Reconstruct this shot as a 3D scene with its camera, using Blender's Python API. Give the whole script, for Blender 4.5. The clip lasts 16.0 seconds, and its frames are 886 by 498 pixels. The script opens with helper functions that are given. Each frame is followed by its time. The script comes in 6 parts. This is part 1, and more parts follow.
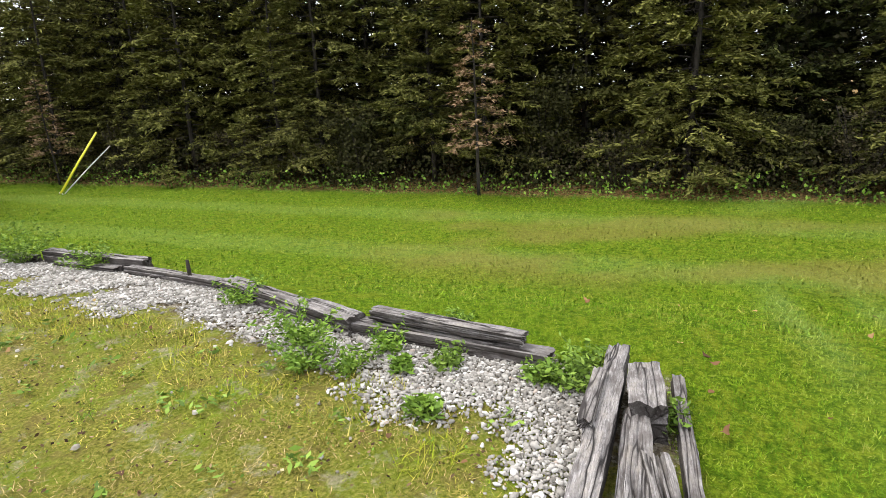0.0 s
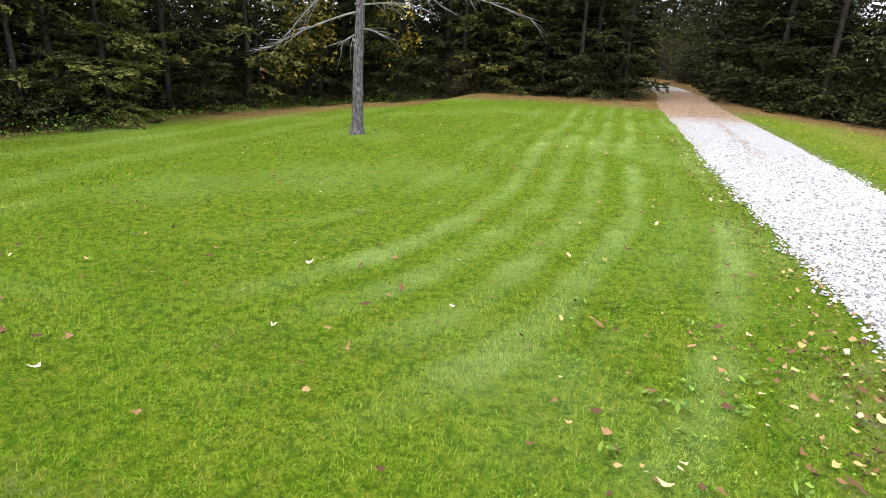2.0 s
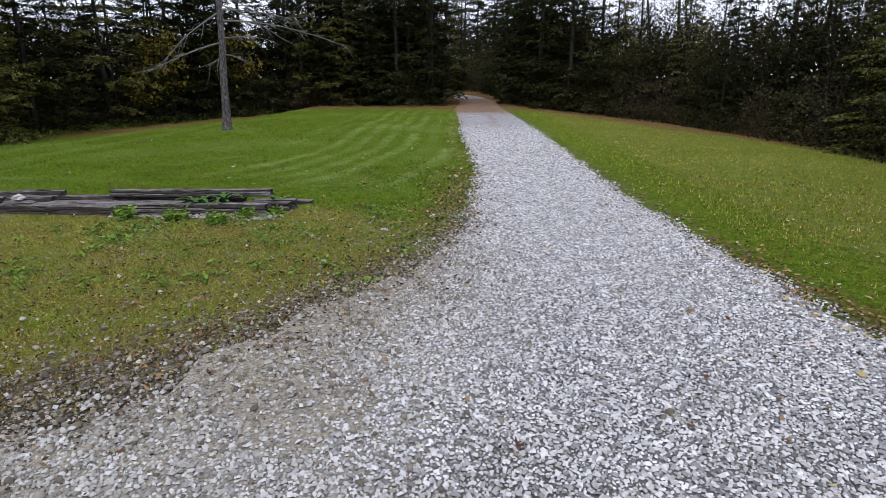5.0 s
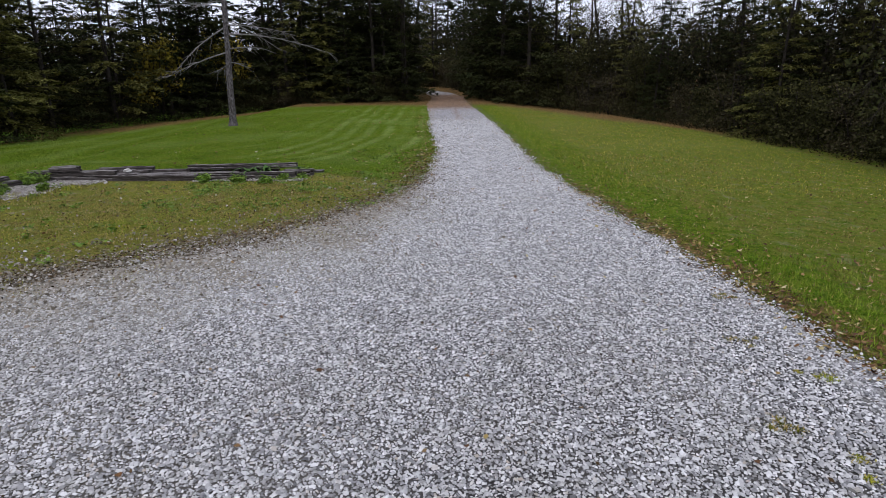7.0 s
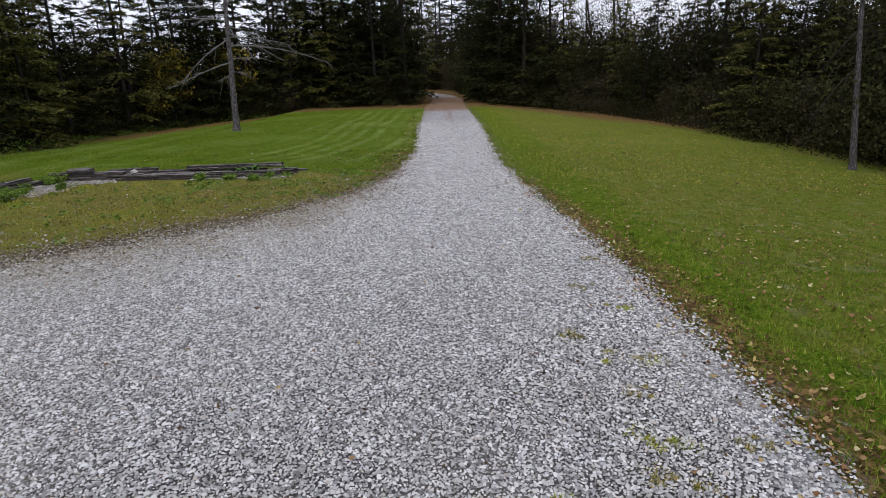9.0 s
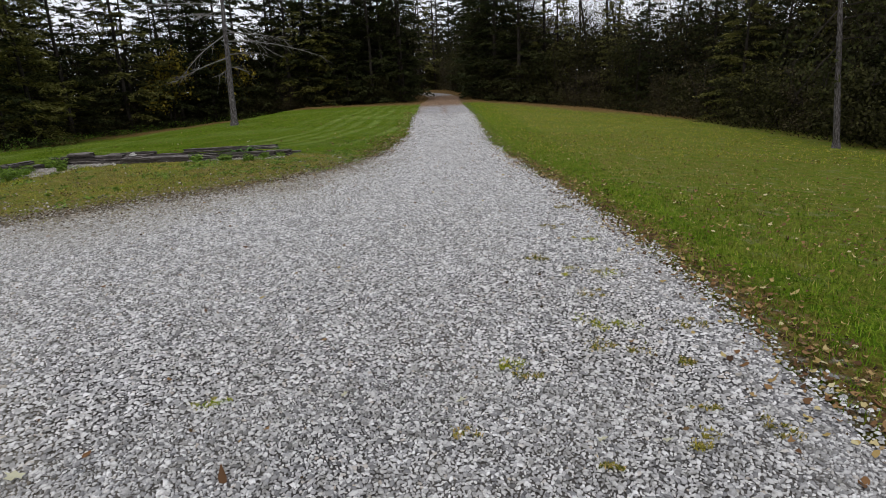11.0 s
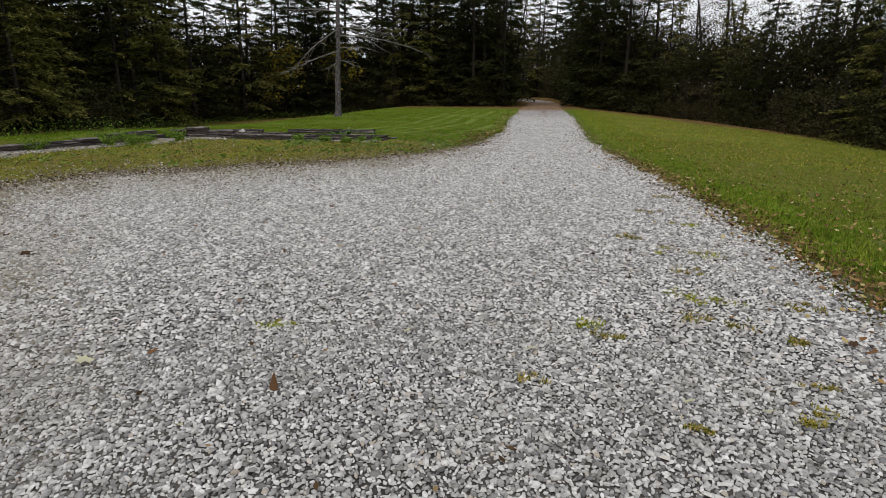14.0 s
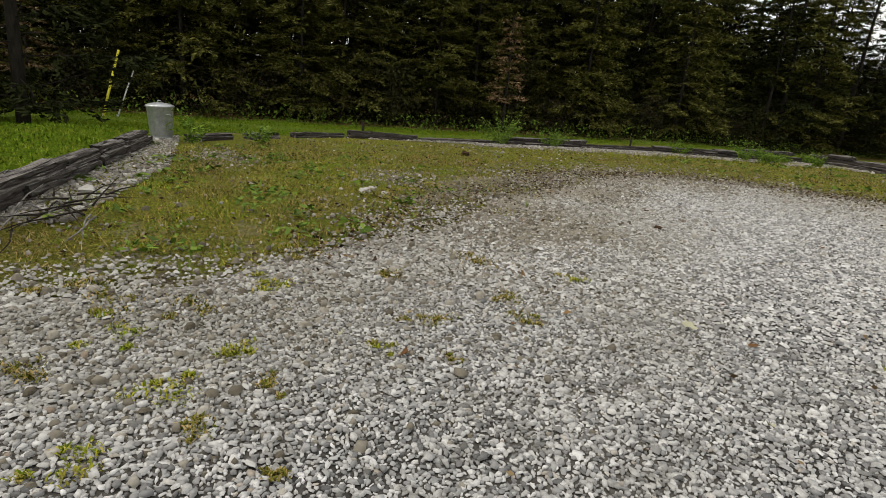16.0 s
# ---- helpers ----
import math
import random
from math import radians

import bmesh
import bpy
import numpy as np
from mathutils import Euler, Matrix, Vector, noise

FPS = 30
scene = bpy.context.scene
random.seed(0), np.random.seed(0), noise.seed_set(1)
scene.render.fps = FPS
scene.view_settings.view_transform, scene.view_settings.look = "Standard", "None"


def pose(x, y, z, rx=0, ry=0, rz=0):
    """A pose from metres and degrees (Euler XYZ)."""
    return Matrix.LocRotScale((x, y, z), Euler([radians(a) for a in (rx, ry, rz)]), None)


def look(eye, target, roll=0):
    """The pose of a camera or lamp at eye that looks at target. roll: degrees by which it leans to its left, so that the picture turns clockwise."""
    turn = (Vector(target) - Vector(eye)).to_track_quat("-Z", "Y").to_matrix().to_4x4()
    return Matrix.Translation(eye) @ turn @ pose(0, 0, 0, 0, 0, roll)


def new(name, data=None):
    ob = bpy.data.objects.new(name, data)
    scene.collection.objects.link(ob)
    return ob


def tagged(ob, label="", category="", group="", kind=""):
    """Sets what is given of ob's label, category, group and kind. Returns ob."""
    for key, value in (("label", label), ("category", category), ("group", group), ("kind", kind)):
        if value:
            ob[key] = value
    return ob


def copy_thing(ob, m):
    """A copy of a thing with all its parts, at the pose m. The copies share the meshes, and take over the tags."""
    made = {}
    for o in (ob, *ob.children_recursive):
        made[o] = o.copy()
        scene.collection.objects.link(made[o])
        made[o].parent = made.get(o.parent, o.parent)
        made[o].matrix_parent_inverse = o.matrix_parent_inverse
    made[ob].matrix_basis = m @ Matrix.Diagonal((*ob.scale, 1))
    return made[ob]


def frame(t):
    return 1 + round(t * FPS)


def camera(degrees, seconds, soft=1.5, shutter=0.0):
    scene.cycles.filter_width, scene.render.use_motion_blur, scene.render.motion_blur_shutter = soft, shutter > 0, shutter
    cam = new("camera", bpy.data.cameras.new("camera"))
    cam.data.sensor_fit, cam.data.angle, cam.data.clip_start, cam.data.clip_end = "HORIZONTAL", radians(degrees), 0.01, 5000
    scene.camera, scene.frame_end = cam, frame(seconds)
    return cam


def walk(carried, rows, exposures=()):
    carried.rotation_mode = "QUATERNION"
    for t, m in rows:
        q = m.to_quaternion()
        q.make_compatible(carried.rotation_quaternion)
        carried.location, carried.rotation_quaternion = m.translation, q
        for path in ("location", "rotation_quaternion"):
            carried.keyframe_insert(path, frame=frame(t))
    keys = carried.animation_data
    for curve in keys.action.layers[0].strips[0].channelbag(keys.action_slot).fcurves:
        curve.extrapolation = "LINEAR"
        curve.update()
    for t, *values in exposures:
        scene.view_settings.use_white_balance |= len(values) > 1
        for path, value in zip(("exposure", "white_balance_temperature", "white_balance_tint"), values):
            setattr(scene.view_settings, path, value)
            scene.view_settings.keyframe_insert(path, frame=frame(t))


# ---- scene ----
cam = camera(76.2, 16.0, soft=0.7)
PATH = [
    (0, (-6.372, 15.726, 2.393), (-8.181, 15.056, 1.862), -2.2),
    (0.3, (-5.944, 16.150, 2.563), (-7.846, 16.083, 1.947), -2.4),
    (0.5, (-5.655, 15.911, 2.580), (-7.482, 16.405, 1.932), -0.2),
    (0.7, (-5.475, 15.789, 2.483), (-7.118, 16.741, 1.854), 0.8),
    (1, (-4.867, 15.767, 2.555), (-6.140, 17.169, 1.911), -1.1),
    (1.2, (-4.537, 15.762, 2.532), (-5.597, 17.322, 1.866), -0.7),
    (1.5, (-4.218, 15.491, 2.448), (-5.147, 17.127, 1.772), 0.0),
    (2, (-3.725, 14.575, 2.435), (-4.255, 16.388, 1.777), 1.9),
    (2.5, (-2.852, 13.529, 2.493), (-3.011, 15.420, 1.860), 0.0),
    (3, (-2.420, 12.407, 2.465), (-2.545, 14.302, 1.838), -0.7),
    (3.5, (-2.235, 11.157, 2.352), (-2.389, 13.057, 1.746), 0.5),
    (4, (-1.993, 9.703, 2.301), (-2.106, 11.608, 1.702), 1.0),
    (4.5, (-1.764, 8.251, 2.171), (-1.828, 10.162, 1.583), 0.4),
    (5, (-1.637, 6.718, 2.050), (-1.684, 8.633, 1.473), -0.1),
    (7.5, (-1.051, 1.134, 2.449), (-1.017, 3.043, 1.852), -0.8),
    (8, (-0.676, 0.736, 2.481), (-0.683, 2.645, 1.888), -1.7),
    (8.5, (-0.323, 0.389, 2.508), (-0.348, 2.300, 1.917), -1.8),
    (11, (0.192, -0.530, 1.847), (0.161, 1.386, 1.275), -2.7),
    (11.5, (0.210, -0.400, 1.576), (0.162, 1.517, 1.006), -2.2),
    (12, (0.220, -0.367, 1.450), (0.155, 1.551, 0.888), -2.0),
    (12.5, (0.240, -0.378, 1.458), (0.162, 1.539, 0.895), -2.2),
    (13, (0.248, -0.401, 1.480), (0.167, 1.516, 0.915), -2.4),
    (13.5, (0.254, -0.430, 1.446), (0.151, 1.489, 0.892), -1.9),
    (14, (0.230, -0.434, 1.377), (-0.105, 1.463, 0.840), 0.1),
    (14.5, (0.255, -0.415, 1.347), (-0.466, 1.372, 0.811), 1.1),
    (15, (0.285, -0.479, 1.371), (-0.844, 1.080, 0.827), 2.7),
    (15.5, (-0.040, -0.355, 1.200), (-1.502, 0.903, 0.673), 3.8),
    (16, (0.016, -0.528, 1.151), (-1.749, 0.243, 0.610), 4.9),
]
EXPOSURES = [(0.0, 1.72, 6600, 10), (0.5, 1.75, 6500, 10), (1.0, 1.85, 6450, 9), (1.5, 1.78, 6400, 9), (2.0, 1.72, 6300, 9), (2.5, 1.42, 6250, 10), (3.0, 1.24, 6150, 11), (3.5, 1.06, 6100, 11), (4.0, 0.84, 6050, 12), (5.0, 0.42, 6000, 16),
             (8.0, 0.13, 6100, 17), (11.0, 0.06, 6500, 12), (13.0, 0.05, 6700, 11), (14.5, 0.05, 6900, 10), (16.0, 0.14, 7250, 8)]
walk(cam, [(t, look(eye, target, roll)) for t, eye, target, roll in PATH], EXPOSURES)

# ---- world and light: a bright overcast afternoon ----
world = bpy.data.worlds.new("overcast_sky")
scene.world = world
world.use_nodes = True
wn, wl = world.node_tree.nodes, world.node_tree.links
sky = wn.new("ShaderNodeTexSky")
sky.sky_type = "NISHITA"
sky.sun_disc = False
sky.sun_elevation, sky.sun_rotation = radians(42), radians(200)
sky.dust_density, sky.air_density = 3.0, 1.0
soft_sky = wn.new("ShaderNodeMixRGB")
soft_sky.blend_type = "MIX"
soft_sky.inputs[0].default_value = 0.8
soft_sky.inputs[2].default_value = (9.0, 9.3, 9.8, 1)
wl.new(sky.outputs[0], soft_sky.inputs[1])
wl.new(soft_sky.outputs[0], wn["Background"].inputs[0])
wn["Background"].inputs[1].default_value = 0.11
sun_data = bpy.data.lights.new("sun", "SUN")
sun_data.energy, sun_data.angle, sun_data.color = 0.9, radians(25), (1.0, 0.97, 0.92)
sun = new("sun", sun_data)
sun.matrix_world = look((0, -20, 40), (6, 0, 0))


# ---- materials ----
def material(name, build, rough=0.85, spec=0.3):
    m = bpy.data.materials.new(name)
    m.use_nodes = True
    nt = m.node_tree
    b = nt.nodes["Principled BSDF"]
    b.inputs["Roughness"].default_value = rough
    b.inputs["Specular IOR Level"].default_value = spec
    build(Nodes(nt, b))
    return m


class Nodes:
    """Short hand for building a material."""

    def __init__(self, nt, bsdf):
        self.nt, self.b = nt, bsdf

    def add(self, kind, feature="", blend_type="", operation="", attribute_name=""):
        n = self.nt.nodes.new(kind)
        if feature:
            n.feature = feature
        if blend_type:
            n.blend_type = blend_type
        if operation:
            n.operation = operation
        if attribute_name:
            n.attribute_name = attribute_name
        return n

    def link(self, a, b):
        self.nt.links.new(a, b)

    def coords(self, scale=(1, 1, 1), space="Object"):
        c, m = self.add("ShaderNodeTexCoord"), self.add("ShaderNodeMapping")
        m.inputs["Scale"].default_value = scale
        self.link(c.outputs[space], m.inputs[0])
        return m.outputs[0]

    def place(self, scale=(1, 1, 1)):
        c, m = self.add("ShaderNodeNewGeometry"), self.add("ShaderNodeMapping")
        m.inputs["Scale"].default_value = scale
        self.link(c.outputs["Position"], m.inputs[0])
        return m.outputs[0]

    def noise(self, vec, scale, detail=4.0, rough=0.6):
        n = self.add("ShaderNodeTexNoise")
        n.inputs["Scale"].default_value, n.inputs["Detail"].default_value, n.inputs["Roughness"].default_value = scale, detail, rough
        self.link(vec, n.inputs["Vector"])
        return n.outputs[0]

    def voronoi(self, vec, scale, out="Distance", feature="F1"):
        n = self.add("ShaderNodeTexVoronoi", feature=feature)
        n.inputs["Scale"].default_value = scale
        self.link(vec, n.inputs["Vector"])
        return n.outputs[out]

    def ramp(self, fac, *stops):
        n = self.add("ShaderNodeValToRGB")
        e = n.color_ramp.elements
        while len(e) < len(stops):
            e.new(0.5)
        for el, (at, col) in zip(e, stops):
            el.position = at
            el.color = (*col, 1) if isinstance(col, tuple) else (col, col, col, 1)
        self.link(fac, n.inputs[0])
        return n.outputs[0]

    def mix(self, fac, a, b, blend="MIX"):
        n = self.add("ShaderNodeMixRGB", blend_type=blend)
        for i, v in ((0, fac), (1, a), (2, b)):
            if isinstance(v, (int, float)):
                n.inputs[i].default_value = v if i == 0 else (v, v, v, 1)
            elif isinstance(v, tuple):
                n.inputs[i].default_value = (*v, 1)
            else:
                self.link(v, n.inputs[i])
        return n.outputs[0]

    def math(self, op, a, b=0.0, c=0.0):
        n = self.add("ShaderNodeMath", operation=op)
        for i, v in enumerate((a, b, c)):
            if isinstance(v, (int, float)):
                n.inputs[i].default_value = v
            else:
                self.link(v, n.inputs[i])
        return n.outputs[0]

    def attr(self, name):
        return self.add("ShaderNodeAttribute", attribute_name=name).outputs["Fac"]

    def bump(self, height, strength=0.4, distance=0.02):
        n = self.add("ShaderNodeBump")
        n.inputs["Strength"].default_value, n.inputs["Distance"].default_value = strength, distance
        self.link(height, n.inputs["Height"])
        self.link(n.outputs[0], self.b.inputs["Normal"])

    def colour(self, c):
        if isinstance(c, tuple):
            self.b.inputs["Base Color"].default_value = (*c, 1)
        else:
            self.link(c, self.b.inputs["Base Color"])


def ground_look(n):
    p = n.place()
    fine, mid, wide = n.noise(p, 26, 5, 0.75), n.noise(p, 4, 5, 0.7), n.noise(p, 0.45, 3)
    grass = n.ramp(fine, (0.32, (0.0183, 0.0361, 0.0013)), (0.48, (0.0709, 0.1251, 0.005)), (0.6, (0.1487, 0.212, 0.0126)), (0.74, (0.2517, 0.3075, 0.0441)))
    grass = n.mix(n.ramp(mid, (0.4, 0.0), (0.65, 0.5)), grass, (0.183, 0.1855, 0.0151))
    grass = n.mix(n.ramp(wide, (0.4, 0.0), (0.7, 0.45)), grass, (0.0858, 0.159, 0.005))
    grass = n.mix(n.ramp(n.noise(p, 9, 5, 0.75), (0.38, 0.8), (0.52, 0.0)), grass, (0.0343, 0.0764, 0.0025))
    # mown stripes: sheen of the laid-over blades painted as a paler green
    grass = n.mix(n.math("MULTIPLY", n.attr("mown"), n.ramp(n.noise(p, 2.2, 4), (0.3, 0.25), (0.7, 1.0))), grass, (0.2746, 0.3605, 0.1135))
    grass = n.mix(n.attr("worn"), grass, (0.19, 0.15, 0.04))
    # dry, thin pad turf
    dry = n.ramp(n.noise(p, 30, 5, 0.75), (0.3, (0.0325, 0.036, 0.0072)), (0.46, (0.125, 0.1296, 0.0192)), (0.6, (0.25, 0.222, 0.0504)), (0.78, (0.45, 0.372, 0.192)))
    dry = n.mix(n.ramp(n.noise(p, 1.3, 4), (0.42, 0.0), (0.62, 0.6)), dry, (0.1187, 0.174, 0.0108))
    dry = n.mix(n.ramp(n.noise(p, 3.4, 5, 0.75), (0.5, 0.0), (0.6, 0.45)), dry, (0.1375, 0.09, 0.0384))
    bare = n.ramp(n.noise(p, 44, 5, 0.75), (0.3, (0.10, 0.083, 0.052)), (0.5, (0.25, 0.22, 0.145)), (0.7, (0.44, 0.40, 0.29)))
    dry = n.mix(n.ramp(n.noise(p, 2.6, 6, 0.75), (0.54, 0.0), (0.64, 0.7)), dry, bare)
    c = n.mix(n.ramp(n.math("ADD", n.attr("pad"), n.math("MULTIPLY", n.math("SUBTRACT", mid, 0.5), 0.9)), (0.35, 0.0), (0.65, 1.0)), grass, dry)
    c = n.mix(n.ramp(n.math("ADD", n.attr("bare"), n.math("MULTIPLY", n.math("SUBTRACT", mid, 0.5), 0.8)), (0.35, 0.0), (0.65, 0.95)), c, bare)
    # leaf litter under the woods and beside the drive
    litter = n.ramp(n.voronoi(p, 16, "Color"), (0.2, (0.06, 0.036, 0.015)), (0.55, (0.17, 0.092, 0.036)), (0.85, (0.28, 0.17, 0.075)))
    c = n.mix(n.ramp(n.math("ADD", n.attr("litter"), n.math("MULTIPLY", n.math("SUBTRACT", mid, 0.5), 1.1)), (0.35, 0.0), (0.8, 0.9)), c, litter)
    # gravelly fringe
    v = n.voronoi(p, 34, "Color")
    stones = n.ramp(v, (0.1, (0.05, 0.038, 0.024)), (0.45, (0.15, 0.125, 0.09)), (0.75, (0.27, 0.24, 0.195)), (0.95, (0.50, 0.47, 0.42)))
    stones = n.mix(n.ramp(n.noise(p, 5, 5, 0.75), (0.46, 0.0), (0.58, 0.8)), stones, n.ramp(n.noise(p, 38, 4, 0.7), (0.35, (0.035, 0.026, 0.014)), (0.65, (0.13, 0.095, 0.05))))
    c = n.mix(n.ramp(n.math("ADD", n.attr("fringe"), n.math("MULTIPLY", n.math("SUBTRACT", n.noise(p, 6, 5, 0.7), 0.5), 1.6)), (0.42, 0.0), (0.66, 1.0)), c, stones)
    n.colour(c)
    n.bump(n.math("ADD", fine, n.math("MULTIPLY", mid, 1.5)), 1.0, 0.05)


def gravel_look(n):
    p = n.place()
    cell, dist = n.voronoi(p, 38, "Color"), n.voronoi(p, 38)
    stones = n.ramp(cell, (0.05, (0.13, 0.125, 0.13)), (0.4, (0.36, 0.35, 0.36)), (0.75, (0.56, 0.55, 0.56)), (0.97, (0.78, 0.77, 0.77)))
    stones = n.mix(n.ramp(dist, (0.3, 0.0), (0.75, 0.6)), stones, (0.05, 0.047, 0.045))
    # near-black below the loose stones: shade of their gaps painted into the sheet
    stones = n.mix(n.attr("gap_shade"), stones, (0.022, 0.02, 0.018))
    big = n.noise(p, 0.5, 4)
    stones = n.mix(n.ramp(big, (0.42, 0.0), (0.75, 0.35)), stones, (0.30, 0.27, 0.23))
    stones = n.mix(n.math("MULTIPLY", n.attr("dirt"), n.ramp(n.noise(p, 4, 4), (0.3, 0.6), (0.55, 1.0))), stones, n.ramp(n.noise(p, 44, 5, 0.75), (0.32, (0.10, 0.088, 0.066)), (0.5, (0.27, 0.24, 0.185)), (0.7, (0.45, 0.405, 0.32))))
    litter = n.ramp(n.voronoi(p, 16, "Color"), (0.2, (0.07, 0.038, 0.018)), (0.55, (0.22, 0.115, 0.05)), (0.85, (0.36, 0.22, 0.11)))
    stones = n.mix(n.ramp(n.math("ADD", n.attr("litter"), n.math("MULTIPLY", n.math("SUBTRACT", n.noise(p, 5, 4), 0.5), 1.1)), (0.35, 0.0), (0.8, 0.85)), stones, litter)
    n.colour(stones)
    n.bump(n.math("SUBTRACT", 1.0, dist), 0.9, 0.02)


def stone_look(n):
    r = n.add("ShaderNodeNewGeometry").outputs["Random Per Island"]
    c = n.ramp(r, (0.0, (0.08, 0.08, 0.085)), (0.18, (0.24, 0.239, 0.243)), (0.5, (0.465, 0.462, 0.46)), (0.82, (0.67, 0.665, 0.658)), (0.95, (0.80, 0.80, 0.80)), (1.0, (0.40, 0.345, 0.28)))
    p = n.place()
    c = n.mix(n.ramp(n.noise(p, 1.1, 4, 0.65), (0.42, 0.0), (0.68, 0.22)), c, (0.38, 0.37, 0.33))
    c = n.mix(n.ramp(n.noise(p, 3.7, 3, 0.6), (0.5, 0.0), (0.7, 0.28)), c, (0.326, 0.332, 0.353))
    c = n.mix(n.ramp(n.noise(p, 7.5, 5, 0.75), (0.5, 0.0), (0.66, 0.55)), c, (0.165, 0.158, 0.128))
    c = n.mix(n.math("MULTIPLY", n.attr("dust"), n.ramp(n.noise(p, 5, 4), (0.35, 0.45), (0.6, 1.0))), c, (0.275, 0.257, 0.205))
    n.colour(n.mix(n.ramp(n.noise(p, 110, 3), (0.35, 0.0), (0.7, 0.25)), c, (0.27, 0.27, 0.268)))


def pale_stone_look(n):
    r = n.add("ShaderNodeNewGeometry").outputs["Random Per Island"]
    c = n.ramp(r, (0.0, (0.09, 0.08, 0.068)), (0.35, (0.21, 0.193, 0.17)), (0.8, (0.35, 0.33, 0.3)), (0.97, (0.54, 0.52, 0.49)), (1.0, (0.33, 0.26, 0.21)))
    n.colour(n.mix(n.ramp(n.noise(n.place(), 70, 3), (0.3, 0.0), (0.7, 0.3)), c, (0.3, 0.28, 0.25)))


def earth_stone_look(n):
    r = n.add("ShaderNodeNewGeometry").outputs["Random Per Island"]
    c = n.ramp(r, (0.0, (0.08, 0.068, 0.052)), (0.4, (0.21, 0.19, 0.155)), (0.82, (0.36, 0.335, 0.29)), (0.97, (0.58, 0.56, 0.52)), (1.0, (0.27, 0.20, 0.15)))
    n.colour(n.mix(n.ramp(n.noise(n.place(), 60, 3), (0.3, 0.0), (0.7, 0.4)), c, (0.2, 0.175, 0.13)))


def blade_look(n):
    r = n.add("ShaderNodeNewGeometry").outputs["Random Per Island"]
    c = n.ramp(r, (0.0, (0.0572, 0.1219, 0.0038)), (0.45, (0.1201, 0.2173, 0.0076)), (0.85, (0.1773, 0.281, 0.0151)), (1.0, (0.286, 0.3075, 0.0504)))
    p = n.place()
    wide = n.noise(p, 0.9, 5, 0.65)
    c = n.mix(n.ramp(wide, (0.36, 0.75), (0.5, 0.0)), c, (0.0572, 0.1219, 0.0038))
    c = n.mix(n.ramp(wide, (0.52, 0.0), (0.7, 0.6)), c, (0.2517, 0.2491, 0.0378))
    c = n.mix(n.ramp(n.noise(p, 4.5, 5, 0.7), (0.5, 0.0), (0.66, 0.6)), c, (0.2174, 0.1908, 0.0441))
    c = n.mix(n.ramp(n.noise(p, 9, 5, 0.75), (0.38, 0.8), (0.52, 0.0)), c, (0.04, 0.0901, 0.0025))
    # the same stripe sheen, painted on the single blades
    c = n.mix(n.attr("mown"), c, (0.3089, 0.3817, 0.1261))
    n.colour(n.mix(n.attr("worn"), c, (0.19, 0.155, 0.045)))


def pad_blade_look(n):
    r = n.add("ShaderNodeNewGeometry").outputs["Random Per Island"]
    p = n.place()
    c = n.ramp(r, (0.0, (0.075, 0.114, 0.0072)), (0.4, (0.2, 0.24, 0.0144)), (0.75, (0.3375, 0.336, 0.0312)), (1.0, (0.575, 0.456, 0.144)))
    c = n.mix(n.ramp(n.noise(p, 1.3, 4, 0.65), (0.5, 0.0), (0.66, 0.75)), c, (0.125, 0.228, 0.012))
    n.colour(n.mix(n.ramp(n.noise(p, 2.7, 5, 0.75), (0.48, 0.0), (0.58, 0.6)), c, (0.25, 0.18, 0.054)))


def dry_blade_look(n):
    r = n.add("ShaderNodeNewGeometry").outputs["Random Per Island"]
    c = n.ramp(r, (0.0, (0.0375, 0.054, 0.0048)), (0.35, (0.1438, 0.15, 0.0168)), (0.7, (0.2875, 0.222, 0.0624)), (1.0, (0.5, 0.372, 0.18)))
    n.colour(n.mix(n.ramp(n.noise(n.place(), 3.1, 4, 0.7), (0.5, 0.0), (0.66, 0.45)), c, (0.0938, 0.066, 0.024)))


def lush_blade_look(n):
    r = n.add("ShaderNodeNewGeometry").outputs["Random Per Island"]
    n.colour(n.ramp(r, (0.0, (0.05, 0.10, 0.006)), (0.5, (0.11, 0.19, 0.014)), (0.85, (0.19, 0.26, 0.03)), (1.0, (0.30, 0.27, 0.09))))


def crumb_look(n):
    r = n.add("ShaderNodeNewGeometry").outputs["Random Per Island"]
    n.colour(n.ramp(r, (0.0, (0.018, 0.012, 0.008)), (0.5, (0.07, 0.045, 0.022)), (0.85, (0.16, 0.105, 0.055)), (1.0, (0.30, 0.22, 0.12))))


